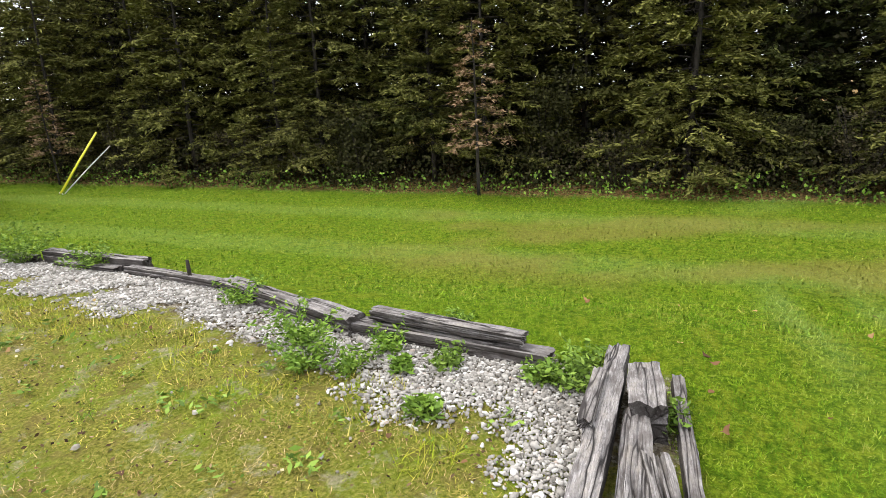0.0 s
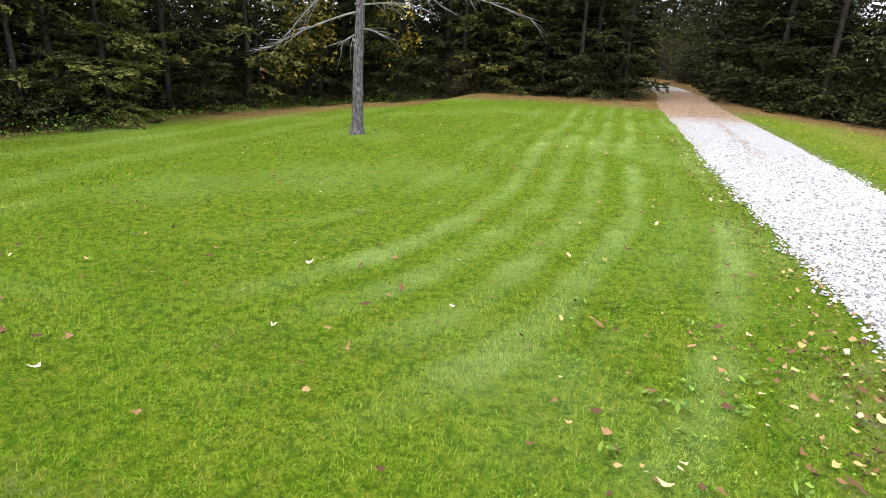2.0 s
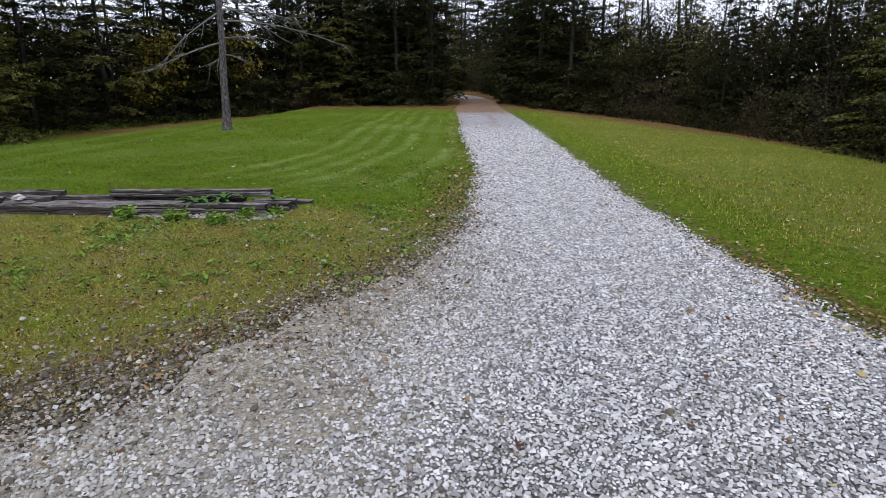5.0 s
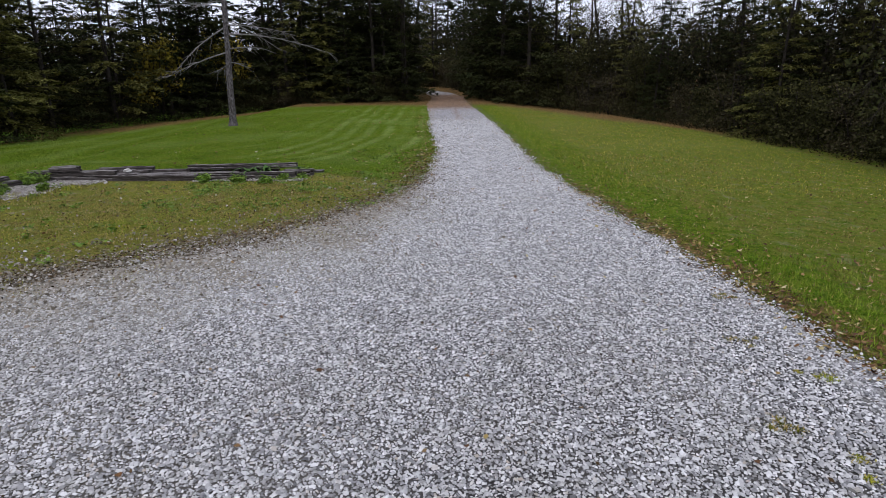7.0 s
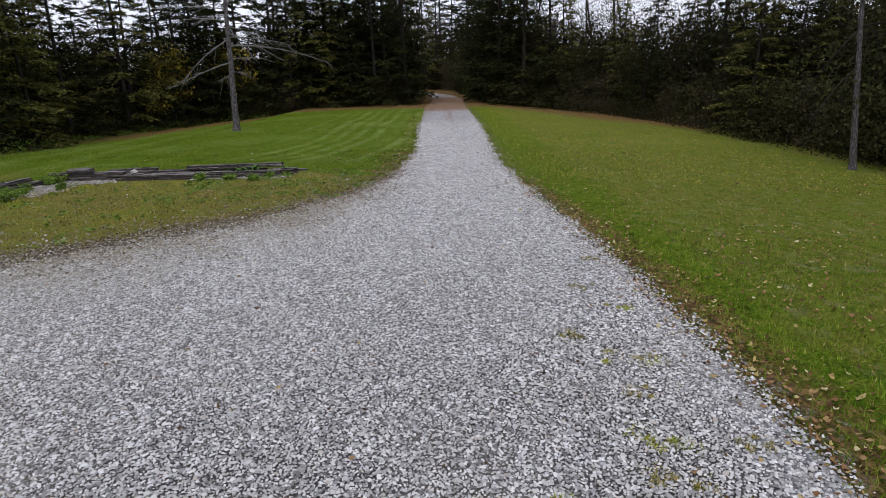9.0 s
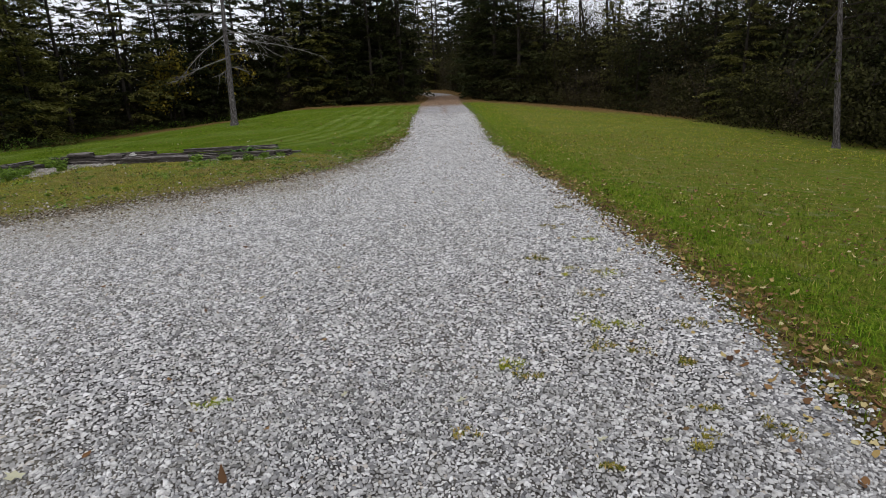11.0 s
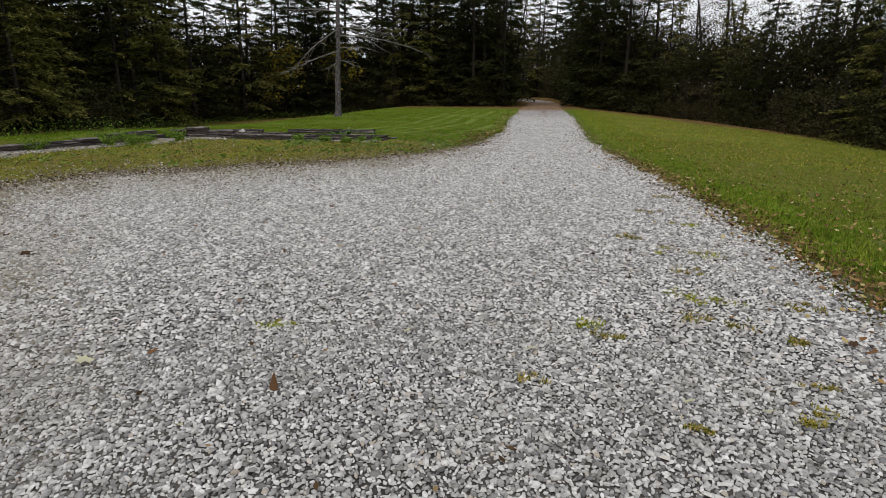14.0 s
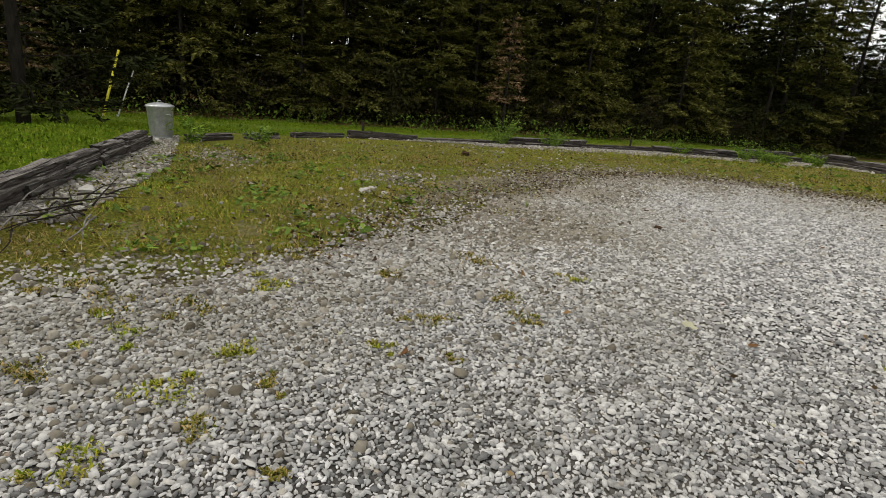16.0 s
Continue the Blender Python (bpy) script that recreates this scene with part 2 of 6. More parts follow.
def tie_look(n):
    obj = n.add("ShaderNodeObjectInfo").outputs["Random"]
    grain = n.noise(n.coords((4, 52, 52)), 1.7, 6, 0.75)
    wear = n.noise(n.coords((2.0, 5, 5)), 1.8, 5, 0.65)
    c = n.ramp(grain, (0.28, (0.04, 0.036, 0.034)), (0.42, (0.13, 0.12, 0.116)), (0.55, (0.25, 0.233, 0.226)), (0.72, (0.46, 0.44, 0.43)))
    c = n.mix(n.ramp(wear, (0.4, 0.6), (0.52, 0.0)), c, (0.07, 0.058, 0.05))
    c = n.mix(n.ramp(wear, (0.5, 0.0), (0.68, 0.55)), c, (0.30, 0.265, 0.22))
    c = n.mix(n.ramp(n.noise(n.coords((14, 40, 40)), 2.0, 4, 0.7), (0.38, 0.35), (0.5, 0.0)), c, (0.05, 0.043, 0.04))
    crack = n.math("ABSOLUTE", n.math("SUBTRACT", n.noise(n.coords((0.5, 7, 7)), 1.1, 2, 0.5), 0.5))
    c = n.mix(n.ramp(crack, (0.006, 0.95), (0.02, 0.0)), c, (0.007, 0.006, 0.006))
    c = n.mix(n.math("MULTIPLY", obj, 0.42), c, (0.075, 0.064, 0.058))
    # tops paler and sides darker by surface normal: top light painted with the bleaching
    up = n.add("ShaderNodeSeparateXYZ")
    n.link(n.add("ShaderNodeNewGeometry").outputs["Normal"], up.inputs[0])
    top_lit_bleach = n.ramp(n.math("ADD", up.outputs[2], n.math("MULTIPLY", n.math("SUBTRACT", wear, 0.5), 1.2)), (0.25, 0.0), (0.85, 1.0))
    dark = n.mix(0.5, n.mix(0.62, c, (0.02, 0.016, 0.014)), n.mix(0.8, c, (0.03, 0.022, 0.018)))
    c = n.mix(top_lit_bleach, dark, c)
    n.colour(c)
    n.bump(n.math("ADD", n.ramp(crack, (0.0, 0.0), (0.04, 1.0)), n.math("MULTIPLY", grain, 0.4)), 0.8, 0.015)


def bark_look(n):
    o = n.coords((9, 9, 3))
    a = n.noise(o, 2.0, 6, 0.7)
    c = n.ramp(a, (0.3, (0.03, 0.026, 0.026)), (0.48, (0.12, 0.108, 0.108)), (0.6, (0.20, 0.185, 0.19)), (0.8, (0.34, 0.325, 0.33)))
    plates = n.voronoi(n.coords((10, 10, 3.2)), 2.4, "Distance")
    c = n.mix(n.ramp(plates, (0.42, 0.0), (0.7, 0.7)), c, (0.035, 0.03, 0.029))
    n.colour(c)
    n.bump(n.math("SUBTRACT", a, plates), 0.9, 0.03)


def dark_bark_look(n):
    a = n.noise(n.coords((6, 6, 1.5)), 2.0, 5, 0.7)
    n.colour(n.ramp(a, (0.3, (0.013, 0.011, 0.009)), (0.7, (0.055, 0.047, 0.039))))


def twig_look(n):
    a = n.noise(n.coords(), 12, 4)
    n.colour(n.ramp(a, (0.3, (0.10, 0.092, 0.085)), (0.7, (0.28, 0.265, 0.25))))


def foliage(low, mid, high):
    def build(n):
        r = n.add("ShaderNodeNewGeometry").outputs["Random Per Island"]
        tree = n.add("ShaderNodeObjectInfo").outputs["Random"]
        c = n.ramp(r, (0.0, low), (0.6, mid), (1.0, high))
        c = n.mix(n.math("MULTIPLY", tree, 0.3), c, (0.055, 0.05, 0.02))
        n.colour(c)
    return build


def zinc_look(n):
    a = n.noise(n.coords(), 14, 4)
    n.b.inputs["Metallic"].default_value = 0.75
    n.colour(n.ramp(a, (0.3, (0.36, 0.38, 0.40)), (0.7, (0.58, 0.60, 0.62))))


def litter_look(n):
    r = n.add("ShaderNodeNewGeometry").outputs["Random Per Island"]
    n.colour(n.ramp(r, (0.0, (0.05, 0.025, 0.012)), (0.4, (0.15, 0.075, 0.03)), (0.65, (0.26, 0.16, 0.07)), (0.85, (0.34, 0.26, 0.09)), (1.0, (0.46, 0.41, 0.24))))


def plain(col):
    def build(n):
        n.colour(n.mix(n.ramp(n.noise(n.coords(), 9, 4), (0.35, 0.0), (0.7, 0.35)), col, tuple(v * 0.6 for v in col)))
    return build


M_GROUND = material("mown_turf", ground_look, 0.95, 0.05)
M_GRAVEL = material("crushed_gravel", gravel_look, 0.9, 0.25)
M_STONE = material("grey_stone", stone_look, 0.85, 0.3)
M_PALE = material("pale_stone", pale_stone_look, 0.85, 0.3)
M_EARTHSTONE = material("earthy_stone", earth_stone_look, 0.9, 0.15)
M_BLADE = material("grass_blade", blade_look, 0.8, 0.08)
M_PADBLADE = material("pad_blade", pad_blade_look, 0.8, 0.08)
M_LUSH = material("lush_blade", lush_blade_look, 0.75, 0.1)
M_CRUMB = material("leaf_crumbs", crumb_look, 0.9, 0.05)
M_DRY = material("dry_blade", dry_blade_look, 0.85, 0.08)
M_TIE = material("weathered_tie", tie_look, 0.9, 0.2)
M_BARK = material("grey_bark", bark_look, 0.95, 0.15)
M_DARKBARK = material("dark_bark", dark_bark_look, 0.95, 0.1)
M_TWIG = material("bare_twig", twig_look, 0.9, 0.2)
M_PINE = material("pine_needles", foliage((0.012, 0.017, 0.006), (0.029, 0.037, 0.012), (0.06, 0.068, 0.021)), 0.85, 0.06)
M_YELLOWPINE = material("yellowing_needles", foliage((0.058, 0.06, 0.016), (0.135, 0.135, 0.033), (0.24, 0.228, 0.06)), 0.85, 0.06)
M_LEAF = material("dull_leaves", foliage((0.014, 0.015, 0.006), (0.034, 0.035, 0.012), (0.07, 0.068, 0.024)), 0.85, 0.06)
M_BRUSH = material("brown_brush", foliage((0.018, 0.014, 0.009), (0.045, 0.037, 0.02), (0.10, 0.085, 0.045)), 0.85, 0.06)
M_AUTUMN = material("autumn_leaves", foliage((0.10, 0.08, 0.01), (0.24, 0.19, 0.02), (0.42, 0.34, 0.05)), 0.85, 0.06)
# leaf colour taken near black, painting in the shade inside the woods
M_THICKET = material("shade_painted_leaves", foliage((0.007, 0.008, 0.005), (0.017, 0.017, 0.009), (0.034, 0.031, 0.015)), 0.85, 0.06)
M_OLIVEPINE = material("olive_needles", foliage((0.04, 0.05, 0.016), (0.10, 0.112, 0.032), (0.19, 0.198, 0.058)), 0.85, 0.06)
M_WEED = material("weed_leaves", foliage((0.05, 0.10, 0.006), (0.12, 0.22, 0.016), (0.22, 0.33, 0.04)), 0.7, 0.25)
M_ZINC = material("galvanised_steel", zinc_look, 0.42, 0.5)
M_LITTER = material("fallen_leaf", litter_look, 0.8, 0.2)
# bare far woods, their colour paled to paint in haze and sky light
M_HAZEWOOD = material("hazed_grey_woods", foliage((0.06, 0.054, 0.045), (0.14, 0.125, 0.10), (0.25, 0.225, 0.18)), 0.85, 0.06)
M_RUST = material("russet_needles", foliage((0.10, 0.06, 0.03), (0.24, 0.15, 0.08), (0.42, 0.29, 0.17)), 0.85, 0.15)

# ---- lie of the land ----
DRIVE = [(2.3, -14), (2.3, 2), (2.35, 4), (2.22, 7), (1.92, 10), (1.57, 14), (1.42, 17), (1.5, 25), (1.6, 34), (1.4, 46), (1.6, 56), (0.6, 64), (-2, 72), (-8, 80),
         (-10, 77.5), (-4.5, 70), (-2.0, 63), (-1.4, 56), (-1.8, 46), (-1.5, 31), (-1.25, 24.5), (-1.1, 20), (-1.3, 17), (-1.5, 14.5), (-2.0, 12.8), (-2.9, 11.2),
         (-4.1, 9.9), (-5.4, 8.8), (-6.9, 7.9), (-7.4, 6.5), (-7.2, 4.7), (-6.0, 3.3), (-4.6, 1.3), (-3.8, 0.5), (-3.35, -0.6), (-3.3, -2), (-5, -6), (-5, -14)]
PAD = [(-3.2, 15.4), (-4.1, 16.1), (-11.0, 16.0), (-11.3, 13), (-12.1, 10.4), (-12.5, 8.4), (-12.8, 5.2), (-13.4, 2.7), (-12.2, 0.0), (-10.3, -1.4),
       (-5.5, -2.3), (-3.0, -2.8), (0, 0), (0, 14)]
CLEARING = [(-22, -16), (-22, 10), (-22, 18), (-22.5, 26), (-24, 37), (-21.5, 45), (-16, 49), (-9, 50), (-2.8, 50.5), (2.4, 50.5), (6, 48.5), (11, 43), (14, 35), (14.5, 20),
            (14.5, 0), (14.5, -16)]


def inside(poly, x, y):
    """Signed distance to a closed line, in metres: positive inside."""
    x, y = np.asarray(x, float), np.asarray(y, float)
    best, odd = np.full(x.shape, 1e9), np.zeros(x.shape, bool)
    for (ax, ay), (bx, by) in zip(poly, poly[1:] + poly[:1]):
        dx, dy = bx - ax, by - ay
        k = np.clip(((x - ax) * dx + (y - ay) * dy) / (dx * dx + dy * dy), 0, 1)
        best = np.minimum(best, np.hypot(x - ax - k * dx, y - ay - k * dy))
        if ay != by:
            odd ^= ((ay > y) != (by > y)) & (x < (bx - ax) * (y - ay) / (by - ay) + ax)
    return np.where(odd, best, -best)


def smooth(a, b, v):
    k = np.clip((np.asarray(v, float) - a) / (b - a), 0.0, 1.0)
    return k * k * (3 - 2 * k)


def wavy(x, y, size=1.0, seed=0.0):
    """A cheap smooth wobble between -1 and 1."""
    x, y = np.asarray(x) / size + seed, np.asarray(y) / size - seed
    return (np.sin(x * 1.7 + 1.3 * np.sin(y * 1.1 + seed)) + np.sin(y * 2.1 + 1.7 * np.sin(x * 0.9 + 2 * seed)) + np.sin(x * 4.3 + y * 3.7) * 0.5) / 2.5


def land(x, y):
    x, y = np.asarray(x, float), np.asarray(y, float)
    z = -0.45 * smooth(-11.8, -14.5, x) + 0.12 * smooth(17, 46, y) + 0.017 * np.clip(y - 50, 0, 60)
    z = z - 0.5 * smooth(20, 36, y) * smooth(-12.5, -23, x)
    z = z - 0.09 * np.clip(x - 2.6, 0, 12) * smooth(-40, 0, y)
    off = np.clip(-inside(PAD, x, y), 0, 3) / 3 * np.clip(-inside(DRIVE, x, y), 0, 2) / 2
    return z + 0.035 * wavy(x, y, 1.4) * off


def sheet(name, xs, ys, mat, lift=0.0, keep=None, layers=None):
    """A piece of ground over a grid, following the lie of the land."""
    gx, gy = np.meshgrid(xs, ys)
    pts = np.c_[gx.ravel(), gy.ravel(), (land(gx, gy) + lift).ravel()]
    nx, ny = len(xs), len(ys)
    i = (np.arange(ny - 1)[:, None] * nx + np.arange(nx - 1)[None]).ravel()
    faces = np.c_[i, i + 1, i + nx + 1, i + nx]
    if keep is not None:
        faces = faces[keep(pts[:, 0], pts[:, 1])[faces].max(1) > 0]
        used, faces = np.unique(faces, return_inverse=True)
        pts, faces = pts[used], faces.reshape(-1, 4)
        for _ in range(3):  # draw the rim in to the edge
            x, y = pts[:, 0], pts[:, 1]
            f = keep(x, y)
            gx, gy = (keep(x + 0.02, y) - f) / 0.02, (keep(x, y + 0.02) - f) / 0.02
            step = np.where(f < 0, -f / np.maximum(gx * gx + gy * gy, 0.3), 0).clip(0, 0.3)
            pts[:, 0], pts[:, 1] = x + step * gx, y + step * gy
        pts[:, 2] = land(pts[:, 0], pts[:, 1]) + lift
    me = bpy.data.meshes.new(name)
    me.from_pydata(pts.tolist(), [], faces.tolist())
    me.polygons.foreach_set("use_smooth", np.ones(len(faces), bool))
    for key, fun in (layers or {}).items():
        a = me.attributes.new(key, "FLOAT", "POINT")
        a.data.foreach_set("value", fun(pts[:, 0], pts[:, 1]).astype(np.float32))
    me.materials.append(mat)
    return new(name, me)


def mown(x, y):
    """How strongly the light sheen of turf laid over by the mower is painted: curved lanes beside the drive, straight
    ones in the west.
    """
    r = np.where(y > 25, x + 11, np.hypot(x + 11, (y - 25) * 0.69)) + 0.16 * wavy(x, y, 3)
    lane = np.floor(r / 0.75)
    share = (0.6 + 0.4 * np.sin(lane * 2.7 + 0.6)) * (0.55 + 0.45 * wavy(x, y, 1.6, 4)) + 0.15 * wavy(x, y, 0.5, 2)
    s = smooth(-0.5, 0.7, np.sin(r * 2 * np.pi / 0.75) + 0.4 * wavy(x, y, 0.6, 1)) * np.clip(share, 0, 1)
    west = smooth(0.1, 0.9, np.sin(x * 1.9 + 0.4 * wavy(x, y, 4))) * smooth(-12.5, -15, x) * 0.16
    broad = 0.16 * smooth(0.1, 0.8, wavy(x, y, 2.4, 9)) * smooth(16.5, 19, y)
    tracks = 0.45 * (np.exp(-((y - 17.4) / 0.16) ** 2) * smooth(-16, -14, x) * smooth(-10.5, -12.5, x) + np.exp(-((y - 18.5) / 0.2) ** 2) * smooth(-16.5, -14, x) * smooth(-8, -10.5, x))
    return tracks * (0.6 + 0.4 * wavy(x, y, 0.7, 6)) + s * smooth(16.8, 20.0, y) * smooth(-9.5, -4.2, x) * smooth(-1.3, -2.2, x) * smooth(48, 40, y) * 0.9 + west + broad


def worn(x, y):
    """Brown, thin patches in the low west of the lawn."""
    return 0.5 * smooth(-0.4, 0.6, wavy(x * 1.6, y * 0.7, 1.5, 21) + 0.4 * wavy(x, y, 0.5, 3)) * smooth(-20.5, -19, x) * smooth(-13.8, -15.5, x) * smooth(9.5, 12, y) * smooth(22, 19, y)


def litter(x, y):
    edge = smooth(np.where(x < -15, 1.0, 2.0), -0.6, inside(CLEARING, x, y)) * np.where(x > 4, 0.45, 1.0) + 0.8 * smooth(9, 2, inside(CLEARING, x, y)) * smooth(30, 40, y)
    d = inside(DRIVE, x, y)
    verge = smooth(0.9, 0.0, np.abs(d + 0.25)) * smooth(0.5, 1.5, x) * smooth(22, 5, y) * 0.8
    far = smooth(38, 49, y) * smooth(12, 2, np.abs(x)) * 0.95
    return np.maximum(np.maximum(edge, verge), far)


def bare_patch(x, y):
    """Where the turf beside the parking area is worn down to bare earth."""
    return smooth(0.12, 0.4, wavy(x, y, 1.0, 11) + 0.4 * wavy(x, y, 0.33, 4)) * smooth(-2.0, -0.4, inside(DRIVE, x, y)) * smooth(8.5, 6.0, y) * smooth(0.2, 1.2, y) * (x < 0)


axis_x = np.concatenate([[-900, -400, -200, -120, -80, -55, -40, -32], np.arange(-26, 17, 0.25), [20, 26, 34, 45, 60, 90, 150, 300, 900]])
axis_y = np.concatenate([[-900, -400, -200, -100, -60, -40, -28, -20], np.arange(-14, 52, 0.25), [54, 57, 61, 66, 72, 80, 90, 110, 150, 300, 900]])
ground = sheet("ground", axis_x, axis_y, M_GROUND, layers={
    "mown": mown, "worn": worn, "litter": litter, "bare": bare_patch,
    "pad": lambda x, y: np.maximum.reduce([smooth(-0.5, 0.5, inside(PAD, x, y)), 0.75 * smooth(-1.6, -0.2, inside(DRIVE, x, y)) * smooth(8, 16, y) * smooth(24, 17, y) * (x < 0) + 0.5 * smooth(2.0, 3.8, x), 0.4 * smooth(17.2, 16.5, y) * smooth(15.6, 16.2, y) * smooth(-11, -9, x) * smooth(-3, -4, x)]),
    "fringe": lambda x, y: np.maximum(smooth(np.where(x > 0, -1.3, -2.0 + 0.9 * smooth(11, 15, y)), 0.1, inside(DRIVE, x, y)) * np.where(x > 0, 0.5, 0.28 + (0.22 + 0.34 * smooth(1.0, 4, y)) * smooth(18, 14, y)),
                                      0.8 * smooth(1.3, 0.6, inside(PAD, x, y)) * smooth(-0.2, 0.1, inside(PAD, x, y)) * smooth(-9.3, -10, x) * smooth(3, 4.5, y))})
tagged(ground, "mown green lawn with dry patches and fallen leaves", "lawn", kind="structure")


def drive_edge(x, y):
    return inside(DRIVE, x, y) + np.where(x > 0.3, 0.03, 0.07 + 0.22 * smooth(16, 12, y)) * wavy(x, y, 0.9) + 0.045 * wavy(x, y, 0.24, 5) - 0.03


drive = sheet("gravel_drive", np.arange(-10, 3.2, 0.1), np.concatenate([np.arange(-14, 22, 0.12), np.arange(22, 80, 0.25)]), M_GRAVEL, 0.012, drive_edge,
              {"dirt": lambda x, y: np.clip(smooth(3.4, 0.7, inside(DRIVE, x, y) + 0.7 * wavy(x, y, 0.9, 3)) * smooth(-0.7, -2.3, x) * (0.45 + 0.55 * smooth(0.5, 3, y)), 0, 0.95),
               # next layer: how strongly gap shade is painted where stones lie
               "gap_shade": lambda x, y: np.where(x > -0.2, smooth(-0.1, 0.5, y), smooth(-1.7, -1.3, y)) * smooth(32, 25, y) * (0.6 + 0.32 * smooth(14, 6, y)) * (0.35 + 0.65 * smooth(0.1, 0.7, inside(DRIVE, x, y))),
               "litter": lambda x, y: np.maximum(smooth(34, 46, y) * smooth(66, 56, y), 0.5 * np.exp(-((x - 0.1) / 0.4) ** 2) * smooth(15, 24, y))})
tagged(drive, "pale grey crushed gravel drive widening into a parking area", "driveway", kind="structure")


# ---- making things ----
def part(name, bm, mat, parent=None, label="", flat=False):
    me = bpy.data.meshes.new(name)
    bm.to_mesh(me)
    bm.free()
    if not flat:
        me.polygons.foreach_set("use_smooth", np.ones(len(me.polygons), bool))
    me.materials.append(mat)
    ob = new(name, me)
    if parent is not None:
        ob.parent = parent
    if label:
        ob["label"] = label
    return ob


def raw(name, pts, faces, mat, parent=None, flat=False):
    me = bpy.data.meshes.new(name)
    pts = np.asarray(pts, np.float32).reshape(-1, 3)
    faces = np.asarray(faces, np.int32)
    k = faces.shape[1]
    me.vertices.add(len(pts))
    me.vertices.foreach_set("co", pts.ravel())
    me.loops.add(faces.size)
    me.loops.foreach_set("vertex_index", faces.ravel())
    me.polygons.add(len(faces))
    me.polygons.foreach_set("loop_start", np.arange(0, faces.size, k, dtype=np.int32))
    me.polygons.foreach_set("loop_total", np.full(len(faces), k, np.int32))
    if not flat:
        me.polygons.foreach_set("use_smooth", np.ones(len(faces), bool))
    me.update()
    me.validate()
    me.materials.append(mat)
    ob = new(name, me)
    if parent is not None:
        ob.parent = parent
    return ob


def tube(bm, line, radii, sides=7):
    """A tapered limb along a line of points."""
    rings = []
    for i, p in enumerate(line):
        a, b = line[max(i - 1, 0)], line[min(i + 1, len(line) - 1)]
        t = (Vector(b) - Vector(a)).normalized()
        u = t.orthogonal().normalized()
        v = t.cross(u)
        rings.append([bm.verts.new(Vector(p) + radii[i] * (math.cos(k) * u + math.sin(k) * v)) for k in np.linspace(0, 2 * math.pi, sides, endpoint=False)])
    for lo, hi in zip(rings, rings[1:]):
        for k in range(sides):
            bm.faces.new((lo[k], lo[(k + 1) % sides], hi[(k + 1) % sides], hi[k]))
    bm.faces.new(rings[0][::-1])
    bm.faces.new(rings[-1])


def limb_points(rng, start, heading, length, sag, steps=6, wander=0.08):
    pts, p, h = [Vector(start)], Vector(start), Vector(heading).normalized()
    for i in range(steps):
        h = (h + Vector((rng.uniform(-1, 1), rng.uniform(-1, 1), rng.uniform(-0.6, 0.6))) * wander + Vector((0, 0, sag))).normalized()
        p = p + h * (length / steps)
        pts.append(p.copy())
    return pts


def cards(rng, centres, size, tilt=0.9, aspect=2.2, flat=0.0):
    """Small pointed leaves or needle sprays at the given places: each a bent pair of triangles."""
    n = len(centres)
    az, el = rng.uniform(0, 2 * np.pi, n), rng.normal(0, tilt, n)
    d = np.c_[np.cos(az) * np.cos(el), np.sin(az) * np.cos(el), np.sin(el)]
    s = np.cross(d, rng.normal(0, 1, (n, 3)) * (1 - flat) + np.array((0, 0, flat)))
    s /= np.linalg.norm(s, axis=1, keepdims=True) + 1e-9
    L = (size * rng.uniform(0.6, 1.4, n))[:, None]
    w = L / aspect
    a = centres - d * L * 0.5
    b, c, e = centres + s * w * 0.5, centres + d * L * 0.5, centres - s * w * 0.5
    pts = np.stack([a, b, c, e], 1).reshape(-1, 3)
    i = np.arange(n)[:, None] * 4
    return pts, np.concatenate([i + (0, 1, 2), i + (0, 2, 3)], 1).reshape(-1, 3)


def sprays(rng, centres, along, size, aspect=3.0, loose=0.5):
    """Needle sprays lying roughly level, each pointing along its twig."""
    n = len(centres)
    d = along / (np.linalg.norm(along, axis=1, keepdims=True) + 1e-9) + rng.normal(0, loose, (n, 3)) * (1, 1, 0.55)
    d /= np.linalg.norm(d, axis=1, keepdims=True)
    s = np.cross(d, np.array((0, 0, 1.0)) + rng.normal(0, 0.45, (n, 3)))
    s /= np.linalg.norm(s, axis=1, keepdims=True) + 1e-9
    L = (size * rng.uniform(0.6, 1.4, n))[:, None]
    w = L / aspect
    a, c = centres - d * L * 0.4, centres + d * L * 0.6
    pts = np.stack([a, centres + s * w * 0.5, c, centres - s * w * 0.5], 1).reshape(-1, 3)
    i = np.arange(n)[:, None] * 4
    return pts, np.concatenate([i + (0, 1, 2), i + (0, 2, 3)], 1).reshape(-1, 3)


